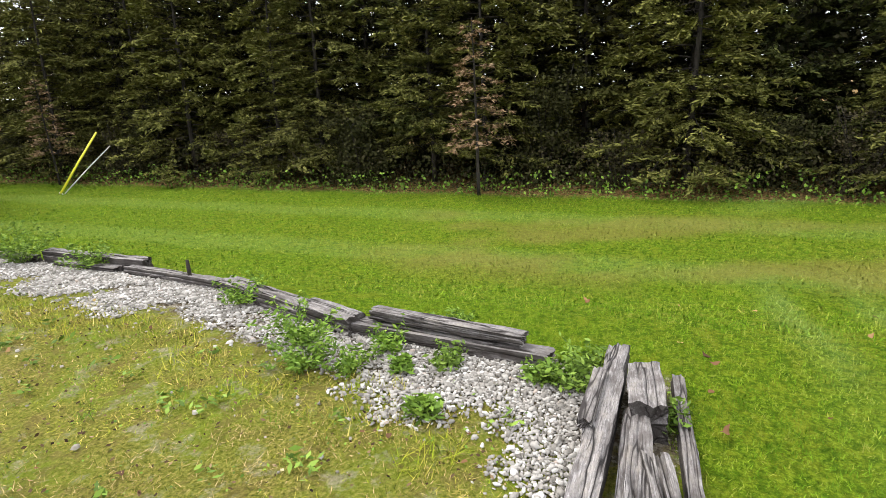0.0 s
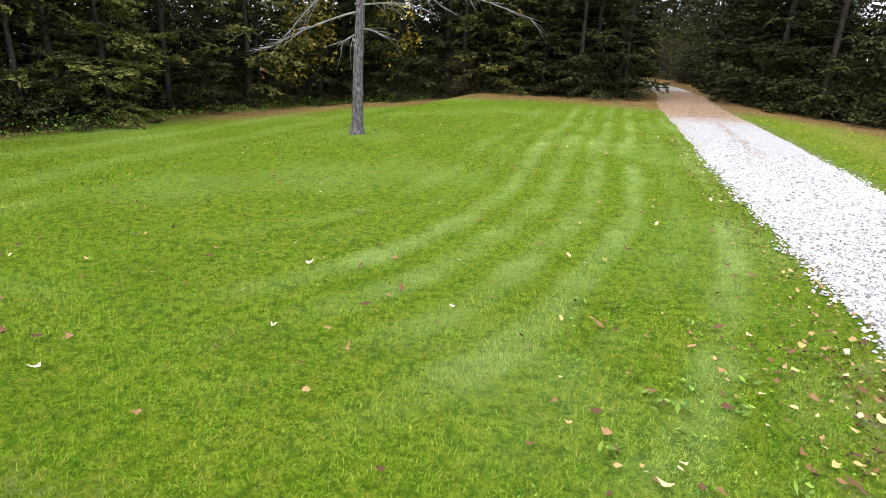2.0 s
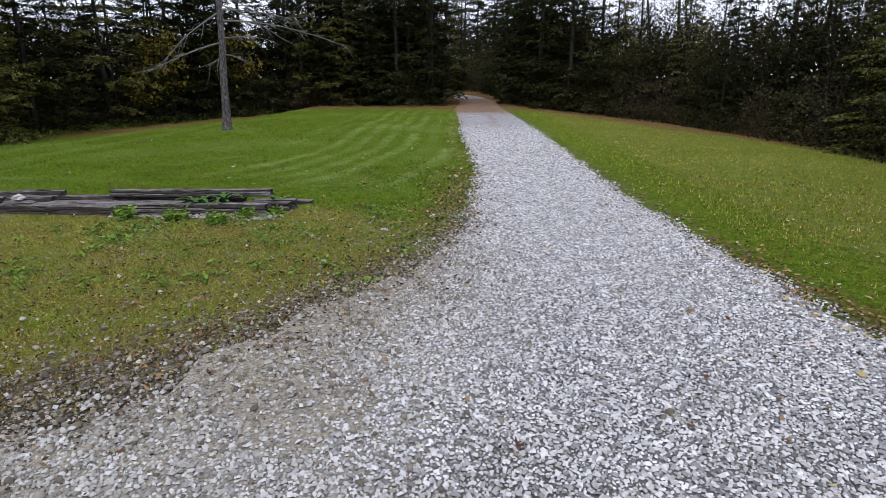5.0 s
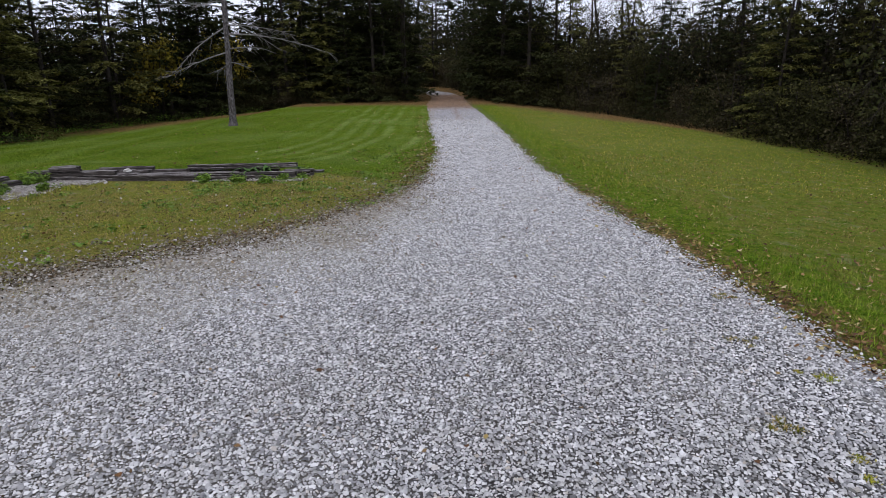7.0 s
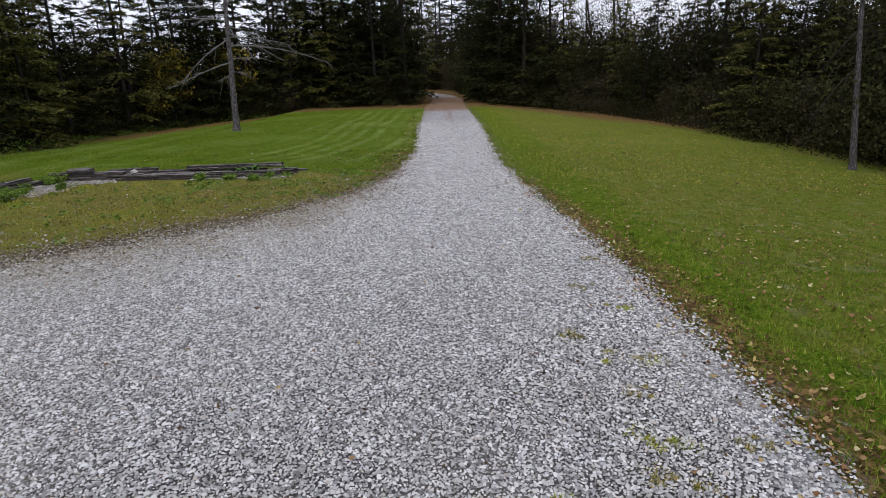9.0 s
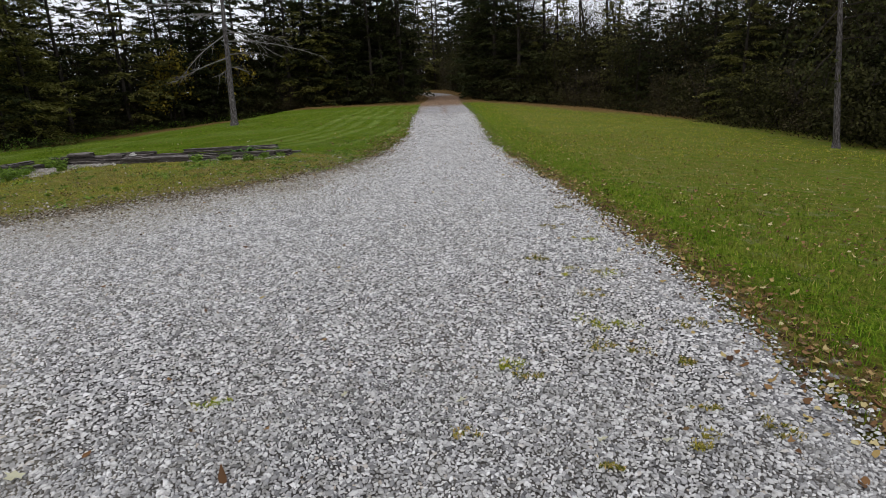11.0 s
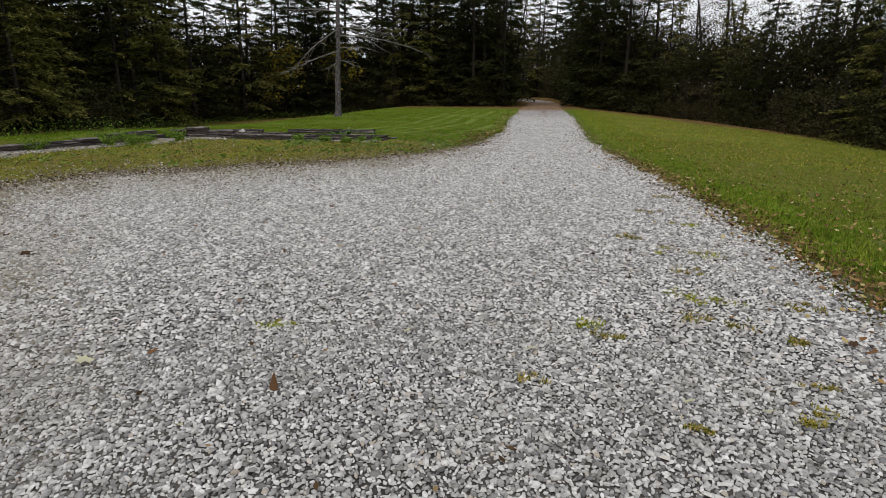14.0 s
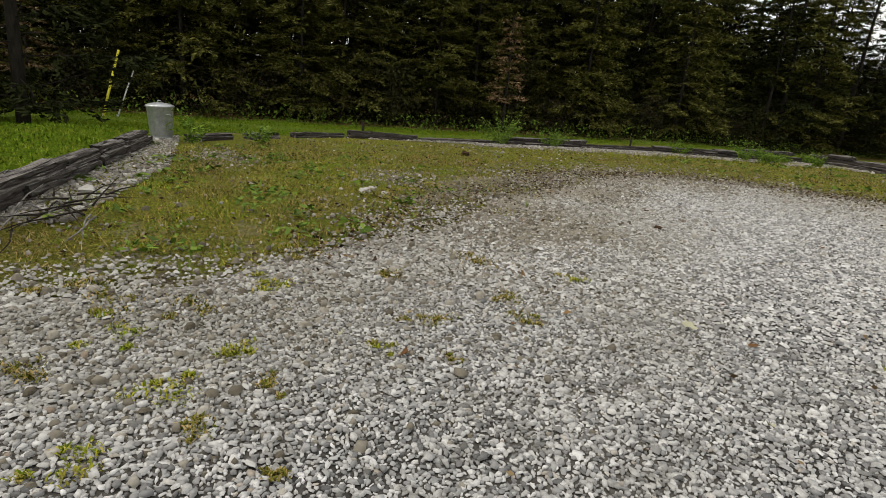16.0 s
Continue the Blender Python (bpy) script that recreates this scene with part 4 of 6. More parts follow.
TIES = [
    # east end of the north stack
    ((-4.61, 15.36), (-6.9, 15.30), 0.2, 0.21), ((-4.35, 15.68), (-5.1, 15.66), 0.16, 0.17), ((-4.3, 15.84), (-5.0, 15.84), 0.15, 0.18), ((-4.73, 15.98, 0.2), (-7.4, 15.94, 0.19), 0.2, 0.12),
    ((-5.2, 16.02), (-7.4, 16.0), 0.14, 0.17), ((-4.12, 16.2), (-5.0, 16.18), 0.14, 0.09), ((-5.3, 15.8), (-6.1, 15.82), 0.12, 0.12),
    # middle and west end
    ((-6.95, 15.34), (-9.0, 15.46), 0.22, 0.18), ((-6.1, 15.66), (-8.3, 15.66), 0.24, 0.17), ((-7.4, 16.02), (-8.3, 16.0), 0.2, 0.2), ((-8.32, 16.06), (-9.6, 15.88), 0.17, 0.28),
    ((-8.28, 15.74), (-10.15, 15.74), 0.2, 0.24), ((-8.95, 15.46), (-11.1, 15.56), 0.19, 0.28), ((-8.6, 16.11), (-10.9, 16.04), 0.1, 0.15), ((-10.05, 15.84), (-10.7, 15.8), 0.26, 0.34),
    ((-9.75, 15.42, 0.26), (-10.5, 15.46, 0.27), 0.1, 0.07), ((-8.42, 15.5), (-8.95, 15.56), 0.16, 0.2), ((-8.3, 15.92), (-8.9, 15.84), 0.14, 0.12),
    # west side
    ((-11.0, 15.0), (-11.25, 12.85), 0.22, 0.17), ((-11.05, 14.75, 0.2), (-11.3, 13.1, 0.2), 0.16, 0.10), ((-11.2, 12.95), (-11.45, 12.2), 0.26, 0.24), ((-11.4, 12.2), (-12.0, 10.6), 0.26, 0.22),
    ((-12.02, 10.5), (-12.35, 8.5), 0.2, 0.17), ((-12.5, 8.75), (-12.65, 6.4), 0.16, 0.29), ((-12.35, 8.3), (-12.45, 6.9), 0.2, 0.14), ((-12.5, 6.3), (-12.75, 4.2), 0.2, 0.17),
    ((-12.75, 4.1), (-12.35, 2.4), 0.2, 0.22), ((-12.2, 2.2), (-11.5, 1.1), 0.2, 0.14), ((-11.3, 0.75), (-10.9, 0.2), 0.2, 0.14), ((-10.8, -0.1), (-10.2, -0.75), 0.2, 0.14),
    # south side: two courses
    ((-3.0, -2.1), (-5.4, -1.98), 0.24, 0.17), ((-5.4, -1.94), (-7.2, -1.68), 0.24, 0.17), ((-7.2, -1.66), (-9.6, -1.35), 0.24, 0.17),
    ((-3.2, -2.12, 0.12), (-4.75, -2.02, 0.12), 0.2, 0.14), ((-4.8, -2.03, 0.12), (-6.3, -1.82, 0.12), 0.2, 0.14), ((-6.4, -1.8, 0.11), (-7.25, -1.66, 0.12), 0.17, 0.13), ((-7.35, -1.62, 0.13), (-8.0, -1.5, 0.13), 0.17, 0.14),
    ((-8.3, -1.5, 0.12), (-9.4, -1.36, 0.12), 0.19, 0.14)]
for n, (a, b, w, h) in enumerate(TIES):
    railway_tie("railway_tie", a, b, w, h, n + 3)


# ---- the bare pine on the lawn ----
def lone_pine(x, y, seed=3, needles=False):
    pr = random.Random(seed)
    tree = new("lawn_pine")
    bm = bmesh.new()
    line = limb_points(pr, (0, 0, -0.1), (0.03, 0, 1), 13, 0.0, 13, 0.012)
    fine, radii = [], []
    for i in range(13 * 8 + 1):  # flared foot, and a swelling at each whorl of branches
        f = i / 8
        k = min(int(f), 12)
        fine.append(line[k].lerp(line[k + 1], f - k) + Vector((0.012 * math.sin(f * 2.3), 0.012 * math.cos(f * 1.7), 0)))
        radii.append(max(0.012, 0.185 - 0.0133 * f) + 0.13 * math.exp(-f / 0.22) + 0.022 * math.exp(-(((f + 0.25) % 0.62 - 0.31) / 0.07) ** 2) * (f > 0.6) + 0.006 * math.sin(f * 9.1))
    tube(bm, fine, radii, 14)
    part("trunk", bm, M_BARK, tree)
    limbs = [(2.85, math.pi, 0.9, -0.35, 0.03), (2.95, 0.1, 0.95, 0.0, 0.03), (3.4, math.pi + 0.2, 3.1, -0.25, 0.04), (3.55, -0.2, 2.2, 0.1, 0.035), (4.2, 0.15, 5.4, 0.08, 0.05), (4.55, math.pi - 0.1, 3.6, -0.45, 0.045),
             (4.6, -0.3, 3.8, 0.05, 0.04), (4.8, 0.5, 2.8, -0.2, 0.035)]
    for b in range(26):
        limbs.append((5.1 + b * 0.27, pr.uniform(0, 6.3), pr.uniform(2.0, 4.2) * (1 - b / 36), pr.uniform(-0.15, 0.25), 0.035))
    for z, az, L, up, thick in limbs:
        base = line[int(z + 0.1)].lerp(line[int(z + 0.1) + 1], (z + 0.1) % 1)
        bm = bmesh.new()
        pts = limb_points(pr, base, (math.cos(az), math.sin(az), up), L, -0.035, 8, 0.06)
        tube(bm, pts, [0.72 * thick * (1 - i / 9) + 0.005 for i in range(9)], 5)
        for t in range(int(4 + L * 5)):
            i = pr.randint(2, 8)
            d = (pts[i] - pts[i - 1]).normalized() + Vector((pr.uniform(-0.8, 0.8), pr.uniform(-0.8, 0.8), pr.uniform(-0.4, 0.3)))
            tube(bm, limb_points(pr, pts[i], d, pr.uniform(0.3, 1.1), -0.02, 3, 0.2), [0.011, 0.009, 0.006, 0.003], 3)
        part("branch", bm, M_DARKBARK if needles else M_TWIG, tree)
    if needles:
        rng = np.random.default_rng(9)
        c = np.concatenate([np.array([(math.cos(az) * L * k, math.sin(az) * L * k, z + up * L * k * 0.4 - 0.3 * k) for k in rng.uniform(0.25, 1, 90)]) for z, az, L, up, thick in limbs])
        raw("crown", *cards(rng, c + rng.normal(0, 0.3, c.shape), 0.24, 0.5, 2.2), M_PINE, tree, True)
    tree.location = (x, y, float(land(x, y)))
    return tagged(tree, "tall pine with a bare grey trunk and dead lower branches", "tree")


lawn_tree = lone_pine(-11.1, 30.2)
lawn_tree.scale = (0.88, 0.88, 1.0)
lawn_tree.rotation_euler = (0, radians(1.6), 0)
edge = lone_pine(13.6, 19.2, 8, True)
edge.scale = (0.55, 0.55, 1.0)
edge.rotation_euler = (0, radians(-8), 0)
tagged(edge, "pine with a grey trunk and drooping boughs at the lawn's edge")


# ---- the dustbin ----
def dustbin(x, y):
    bin_ = new("dustbin")
    bm = bmesh.new()
    prof = [(0.0, 0.012), (0.19, 0.012), (0.2, 0.0), (0.205, 0.03), (0.2, 0.045), (0.203, 0.075), (0.21, 0.085), (0.212, 0.1), (0.24, 0.58), (0.247, 0.59), (0.243, 0.605), (0.24, 0.6)]
    n = 40
    rings = [[bm.verts.new((r * (1 + (0.012 if 3 < j < 9 and k % 2 else 0)) * math.cos(2 * math.pi * k / n), r * (1 + (0.012 if 3 < j < 9 and k % 2 else 0)) * math.sin(2 * math.pi * k / n), z)) for k in range(n)] for j, (r, z) in enumerate(prof) if r > 0]
    for lo, hi in zip(rings, rings[1:]):
        for k in range(n):
            bm.faces.new((lo[k], lo[(k + 1) % n], hi[(k + 1) % n], hi[k]))
    bm.faces.new(rings[0][::-1])
    body = part("body", bm, M_ZINC, bin_, "galvanised steel body")
    bm = bmesh.new()
    prof = [(0.262, 0.578), (0.266, 0.6), (0.258, 0.612), (0.2, 0.632), (0.12, 0.652), (0.04, 0.66)]
    rings = [[bm.verts.new((r * math.cos(2 * math.pi * k / n), r * math.sin(2 * math.pi * k / n), z)) for k in range(n)] for r, z in prof]
    for lo, hi in zip(rings, rings[1:]):
        for k in range(n):
            bm.faces.new((lo[k], lo[(k + 1) % n], hi[(k + 1) % n], hi[k]))
    bm.faces.new(rings[-1])
    lid = part("lid", bm, M_ZINC, bin_)
    bm = bmesh.new()
    tube(bm, [(-0.07, 0, 0.645), (-0.055, 0, 0.69), (0.055, 0, 0.69), (0.07, 0, 0.645)], [0.008] * 4, 6)
    part("lid_handle", bm, M_ZINC, bin_)
    for s in (-1, 1):
        bm = bmesh.new()
        tube(bm, [(s * 0.235, -0.06, 0.5), (s * 0.275, -0.05, 0.46), (s * 0.275, 0.05, 0.46), (s * 0.235, 0.06, 0.5)], [0.007] * 4, 6)
        part("side_handle", bm, M_ZINC, bin_)
    bin_.location = (x, y, float(land(x, y)))
    bin_.rotation_euler = (0.02, -0.015, 0.6)
    return tagged(bin_, "galvanised steel dustbin with a lid standing by the ties", "dustbin")


dustbin(-10.4, -1.15).scale = (0.82, 0.82, 0.88)


# ---- loose stones, grass, leaves ----
def template(kind):
    bm = bmesh.new()
    if kind == "pebble":  # a flat stone of five sides, open below
        ring = [(math.cos(a), math.sin(a)) for a in (0.1, 1.35, 2.75, 3.8, 5.1)]
        low = [bm.verts.new((x, y, -0.9)) for x, y in ring]
        top = [bm.verts.new((x * 0.84, y * 0.84, z)) for (x, y), z in zip(ring, (0.7, 1.1, 0.5, 1.0, 0.8))]
        for k in range(5):
            bm.faces.new((low[k], low[(k + 1) % 5], top[(k + 1) % 5], top[k]))
        bm.faces.new(top)
    elif kind == "ridge":  # a small splinter with a ridge, open below
        low = [bm.verts.new(p) for p in ((1, 0.55, -0.7), (-0.8, 0.9, -0.7), (-1, -0.6, -0.7), (0.75, -0.9, -0.7))]
        a, b = bm.verts.new((0.55, 0.1, 0.9)), bm.verts.new((-0.5, -0.1, 1.0))
        for f in ((low[0], low[1], b, a), (low[2], low[3], a, b), (low[1], low[2], b), (low[3], low[0], a)):
            bm.faces.new(f)
    else:  # a flat-topped splinter of stone, open below
        low = [bm.verts.new(p) for p in ((1, 0.15, -0.8), (-0.15, 1, -0.8), (-1, -0.15, -0.8), (0.15, -1, -0.8))]
        top = [bm.verts.new(p) for p in ((0.78, 0.2, 0.8), (-0.2, 0.78, 1.0), (-0.78, -0.2, 0.8), (0.2, -0.78, 1.0))]
        for k in range(4):
            bm.faces.new((low[k], low[(k + 1) % 4], top[(k + 1) % 4], top[k]))
        bm.faces.new(top)
    bmesh.ops.triangulate(bm, faces=bm.faces[:])
    bm.verts.index_update()
    bm.verts.ensure_lookup_table()
    v = np.array([q.co[:] for q in bm.verts])
    f = np.array([[q.index for q in p.verts] for p in bm.faces])
    bm.free()
    return v, f


def dusty(x, y):
    """How far the gravel is trodden into brown earth, towards the pad."""
    d = inside(DRIVE, x, y) + 0.8 * wavy(x, y, 1.1, 3)
    return 0.55 * smooth(3.2, 0.3, d) * smooth(-0.8, -2.6, x) * smooth(17, 13, y)


def scatter_stones(name, spots, sizes, kind, mat, seed, label, sink=0.1, flat=True):
    """Many small stones, each of its own shape, resting half in the ground: one mesh."""
    rng = np.random.default_rng(seed)
    v, f = template(kind)
    n, k = len(spots), len(v)
    shape = v[None] * (1 + rng.normal(0, 0.16, (n, k, 1)))
    if kind == "pebble":
        shape = shape * (np.c_[rng.uniform(0.95, 1.5, n), rng.uniform(0.55, 0.95, n), rng.uniform(0.26, 0.55, n)])[:, None]
    else:
        shape = shape * (np.c_[rng.uniform(0.8, 1.1, n), rng.uniform(0.62, 0.95, n), rng.uniform(0.3, 0.55, n)])[:, None]
    tx, tz = rng.normal(0, 0.27, n), rng.uniform(0, 2 * np.pi, n)
    y, z = shape[..., 1] * np.cos(tx)[:, None] - shape[..., 2] * np.sin(tx)[:, None], shape[..., 1] * np.sin(tx)[:, None] + shape[..., 2] * np.cos(tx)[:, None]
    x = shape[..., 0]
    shape = np.stack([x * np.cos(tz)[:, None] - y * np.sin(tz)[:, None], x * np.sin(tz)[:, None] + y * np.cos(tz)[:, None], z], -1)
    base = np.c_[spots, land(spots[:, 0], spots[:, 1]) + 0.012 + sizes * (0.5 - sink) * 0.45 + sizes * rng.uniform(-0.12, 0.3, n)]
    pts = (shape * (sizes / 2)[:, None, None] + base[:, None]).reshape(-1, 3)
    faces = (f[None] + (np.arange(n) * k)[:, None, None]).reshape(-1, 3)
    ob = raw(name, pts, faces, mat, None, flat)
    dust = ob.data.attributes.new("dust", "FLOAT", "POINT")
    dust.data.foreach_set("value", np.repeat(dusty(spots[:, 0], spots[:, 1]), k).astype(np.float32))
    return tagged(ob, label, "gravel", kind="stuff")


def spread(rng, box, per, keep):
    x0, y0, x1, y1 = box
    n = int((x1 - x0) * (y1 - y0) * per)
    p = np.c_[rng.uniform(x0, x1, n), rng.uniform(y0, y1, n)]
    return p[keep(p[:, 0], p[:, 1])]


rng = np.random.default_rng(77)


def on_drive(x, y):
    loose = smooth(16, 12, y) * (x < 0.5)
    d = inside(DRIVE, x, y) + (0.1 + 0.25 * loose) * wavy(x, y, 0.5)
    worn = rng.random(x.shape) * 0.8 > smooth(0.0, 2.2, d + 0.7 * wavy(x, y, 0.9, 3) + 0.3 * wavy(x, y, 0.3, 1)) ** 1.4 + 0.08 + 0.15 * smooth(5, 8, y) + 0.6 * smooth(2.2, 0.8, y) + smooth(-2.4, -0.3, x)
    return (d + rng.uniform(-0.2, 0.16, x.shape) * (1 + 2.4 * loose) > 0) & ~worn & (rng.random(x.shape) > smooth(27, 33, y)) & ((y > 0.1) | (x < -0.2))


def packed(box, pitch, keep):
    """Places for stones lying side by side, staggered and jostled."""
    x0, y0, x1, y1 = box
    gx, gy = np.meshgrid(np.arange(x0, x1, pitch), np.arange(y0, y1, pitch * 0.9))
    gx[1::2] += pitch / 2
    p = np.c_[gx.ravel(), gy.ravel()] + rng.normal(0, pitch * 0.22, (gx.size, 2))
    return p[keep(p[:, 0], p[:, 1])]


def gravel(name, boxes, pitch, seed, label, kind="chip", cover=1.14, keep=on_drive):
    spots = np.concatenate([packed(box, pitch, keep) for box in boxes])
    sizes = pitch * rng.lognormal(math.log(cover), 0.26, len(spots)).clip(0.5, 2.0)
    scatter_stones(name, spots, sizes, kind, M_STONE, seed, label)


def in_front(x, y):
    """The open end of the parking area, where single stones can be told apart."""
    r = np.hypot(x - 0.1, y + 0.4)
    return (r > 0.9) & (r < 3.2)


gravel("loose_gravel", [(-3.2, -1.4, 2.45, 2.9)], 0.019, 1, "loose grey crushed stones covering the parking area", "pebble", 1.0, lambda x, y: in_front(x, y) & on_drive(x, y))
gravel("gravel_stones", [(-7.6, -1.6, 2.5, 8.5)], 0.0235, 2, "loose grey crushed stones on the drive", "ridge", 1.1, lambda x, y: (np.hypot(x - 0.1, y + 0.4) >= 3.2) & on_drive(x, y))
gravel("drive_stones", [(-5.6, 8.5, 2.3, 18.0)], 0.0255, 3, "loose grey crushed stones on the drive", "ridge", 1.1)
gravel("far_drive_stones", [(-1.9, 18.0, 2.0, 33.0)], 0.036, 14, "loose grey crushed stones farther along the drive", "ridge", 1.1)


def border_stones(x, y):
    d = inside(PAD, x, y)
    rim = np.interp(y, (1.3, 8, 10.8, 11.6, 12.4, 13.2, 13.9, 14.6, 15.1, 15.4), (-12.7, -11.0, -11.0, -10.45, -10.55, -10.35, -10.1, -9.8, -9.4, -9.0))
    west = (x < rim + 0.3 * wavy(x, y, 0.45) + 0.25 * wavy(x, y, 1.1, 2) - 0.1 + rng.normal(0, 0.12, x.shape)) & (wavy(x, y, 0.5, 5) + rng.normal(0, 0.25, x.shape) < 0.62 + 0.6 * smooth(12.5, 13.8, y)) & (y > 1.5) & (y < 15.5)
    north = (y > 15.02 + 0.12 * wavy(x, y, 0.4)) & (y < 15.27) & (x < -4.4) & (x > -7)
    south = (y < -0.9) & (x < -4.6) & (d < 1.0) & (rng.random(x.shape) < 0.5)
    return (d > 0.0) & (west | north | south)


border = packed((-13, -2.2, -4.2, 16), 0.028, border_stones)
scatter_stones("border_stones", border, rng.lognormal(math.log(0.032), 0.3, len(border)).clip(0.018, 0.065), "pebble", M_PALE, 4, "pale rounded stones filling behind the ties", 0.2)


def thin_stones(x, y):
    d, e = inside(DRIVE, x, y), inside(PAD, x, y)
    patch = np.maximum(np.exp(-((x + 8.4) ** 2 + (y + 0.3) ** 2 * 4) / 0.5), np.exp(-((x + 6.9) ** 2 + (y - 1.75) ** 2) / 0.25))
    drift = smooth(0.3, 0.7, wavy(x, y, 0.75, 8) + 0.5 * wavy(x, y, 0.25, 2)) * smooth(9, 6, y) * 0.18
    chance = patch * 0.9 + drift * smooth(1, 4, y) + (0.25 + 0.4 * smooth(2, 6, y)) * np.exp(np.minimum(d, 0) / 0.7) * (0.5 + 0.5 * wavy(x, y, 0.5)) * smooth(12, 7, y) + 0.01
    shelf = np.exp(-((d - 0.5) / 1.1) ** 2) * (0.75 + 0.5 * wavy(x, y, 0.6, 1)) * smooth(19, 11, y) * smooth(-0.3, -1.2, x) * (0.35 + 0.65 * np.maximum(smooth(0.5, 2.5, y), smooth(-0.1, 0.4, d)))
    strewn = 0.06 * smooth(0, 4, y) * smooth(-3.2, -0.6, d) * (0.5 + 0.5 * wavy(x, y, 0.8, 3))
    return (d < 2.4) & ((e > 0.1) | (d > -0.6)) & (rng.random(x.shape) < chance * (d < 0.2) + shelf + strewn)


pad_stones = spread(rng, (-12, -2, 0, 19), 800, thin_stones)
scatter_stones("pad_stones", pad_stones, rng.lognormal(math.log(0.025), 0.42, len(pad_stones)).clip(0.01, 0.065), "chip", M_EARTHSTONE, 5, "scattered pale stones in the thin turf", 0.3)


def blades(name, spots, length, width, mat, seed, label, layer=None, flop=0.0):
    """Single blades of grass: one mesh."""
    rng = np.random.default_rng(seed)
    n = len(spots)
    az, lean = rng.uniform(0, 2 * np.pi, n), rng.uniform(0.3 + 0.4 * flop, 1.3 + 0.25 * flop, n)
    L = length * rng.uniform(0.5, 1.3, n) * (1 + 0.35 * wavy(spots[:, 0], spots[:, 1], 0.3, seed))
    base = np.c_[spots, land(spots[:, 0], spots[:, 1])]
    side = np.c_[-np.sin(az), np.cos(az), np.zeros(n)] * (width / 2 * rng.uniform(0.6, 1.3, n))[:, None]
    tip = base + np.c_[np.cos(az) * np.sin(lean), np.sin(az) * np.sin(lean), np.cos(lean)] * L[:, None]
    pts = np.stack([base - side, base + side, tip], 1).reshape(-1, 3)
    ob = raw(name, pts, np.arange(3 * n).reshape(-1, 3), mat, None, True)
    if layer:
        for key, fun in (("mown", layer), ("worn", worn)):
            a = ob.data.attributes.new(key, "FLOAT", "POINT")
            a.data.foreach_set("value", np.repeat(fun(spots[:, 0], spots[:, 1]), 3).astype(np.float32))
    return tagged(ob, label, "grass", kind="stuff")


def on_lawn(x, y):
    return (inside(DRIVE, x, y) < rng.uniform(-0.35, 0.22, x.shape) - 0.12 * wavy(x, y, 0.4)) & (inside(PAD, x, y) < 0.05) & (inside(CLEARING, x, y) > 0)


def thinned(x, y):
    far = np.hypot(np.clip(np.abs(x + 6) - 6, 0, None), np.clip(np.abs(y - 19) - 4, 0, None))
    return on_lawn(x, y) & (rng.random(x.shape) < np.exp(-far / 4))


lawn = spread(rng, (-19, 12, -0.8, 33), 1250, thinned)
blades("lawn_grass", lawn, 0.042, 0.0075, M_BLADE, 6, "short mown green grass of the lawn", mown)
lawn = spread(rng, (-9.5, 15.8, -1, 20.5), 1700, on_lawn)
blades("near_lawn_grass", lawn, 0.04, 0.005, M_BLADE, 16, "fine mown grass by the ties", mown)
lawn = np.concatenate([spread(rng, (-22.3, -10, -12.5, 26), 170, on_lawn), spread(rng, (-14, -9, -6, -1), 260, on_lawn), spread(rng, (-22.3, 26, -1, 46), 110, lambda x, y: on_lawn(x, y) & (litter(x, y) < rng.uniform(0, 0.7, x.shape)))])
blades("far_lawn_grass", lawn, 0.06, 0.02, M_BLADE, 7, "short mown green grass farther off", mown)
lawn = spread(rng, (2, 14, 14, 44), 110, lambda x, y: on_lawn(x, y) & (litter(x, y) < rng.uniform(0, 0.7, x.shape)))
blades("olive_lawn_grass", lawn, 0.06, 0.02, M_PADBLADE, 17, "olive-green tired grass of the lawn beyond the drive")
lawn = spread(rng, (2.2, -0.5, 6.0, 9), 1000, lambda x, y: on_lawn(x, y) & (rng.random(x.shape) < np.exp(-np.clip(x - 3.2, 0, 9) / 1.8)))
blades("verge_grass", lawn, 0.075, 0.008, M_BLADE, 28, "longer green grass along the edge of the gravel")
lawn = spread(rng, (2.2, -1.5, 11, 20), 420, lambda x, y: on_lawn(x, y) & (rng.random(x.shape) < np.exp(-np.clip(x - 4, 0, 9) / 4)))
tired = rng.random(len(lawn)) < 0.5 + 0.22 * smooth(3, 6, lawn[:, 0])
blades("east_lawn_grass", lawn[~tired], 0.05, 0.009, M_BLADE, 8, "short green grass beside the drive", mown)
blades("tired_lawn_grass", lawn[tired], 0.05, 0.009, M_DRY, 18, "yellowing grass mixed into the lawn beside the drive")


def on_pad(x, y):
    d = inside(DRIVE, x, y)
    return (d < 0.8) & ((y < 15.22) | (x > -4.2)) & (inside(PAD, x, y) > -0.1) & ~((inside(PAD, x, y) < 1.1) & (x < -9.8)) & (rng.random(x.shape) < np.clip(0.25 - d * 0.85 + 0.6 * wavy(x, y, 0.7), 0.02, 1) * (0.3 + 0.7 * smooth(-0.35, 0.25, wavy(x, y, 0.3, 3) + 0.5 * wavy(x, y, 0.12, 8))) * (1 - 0.9 * bare_patch(x, y)))


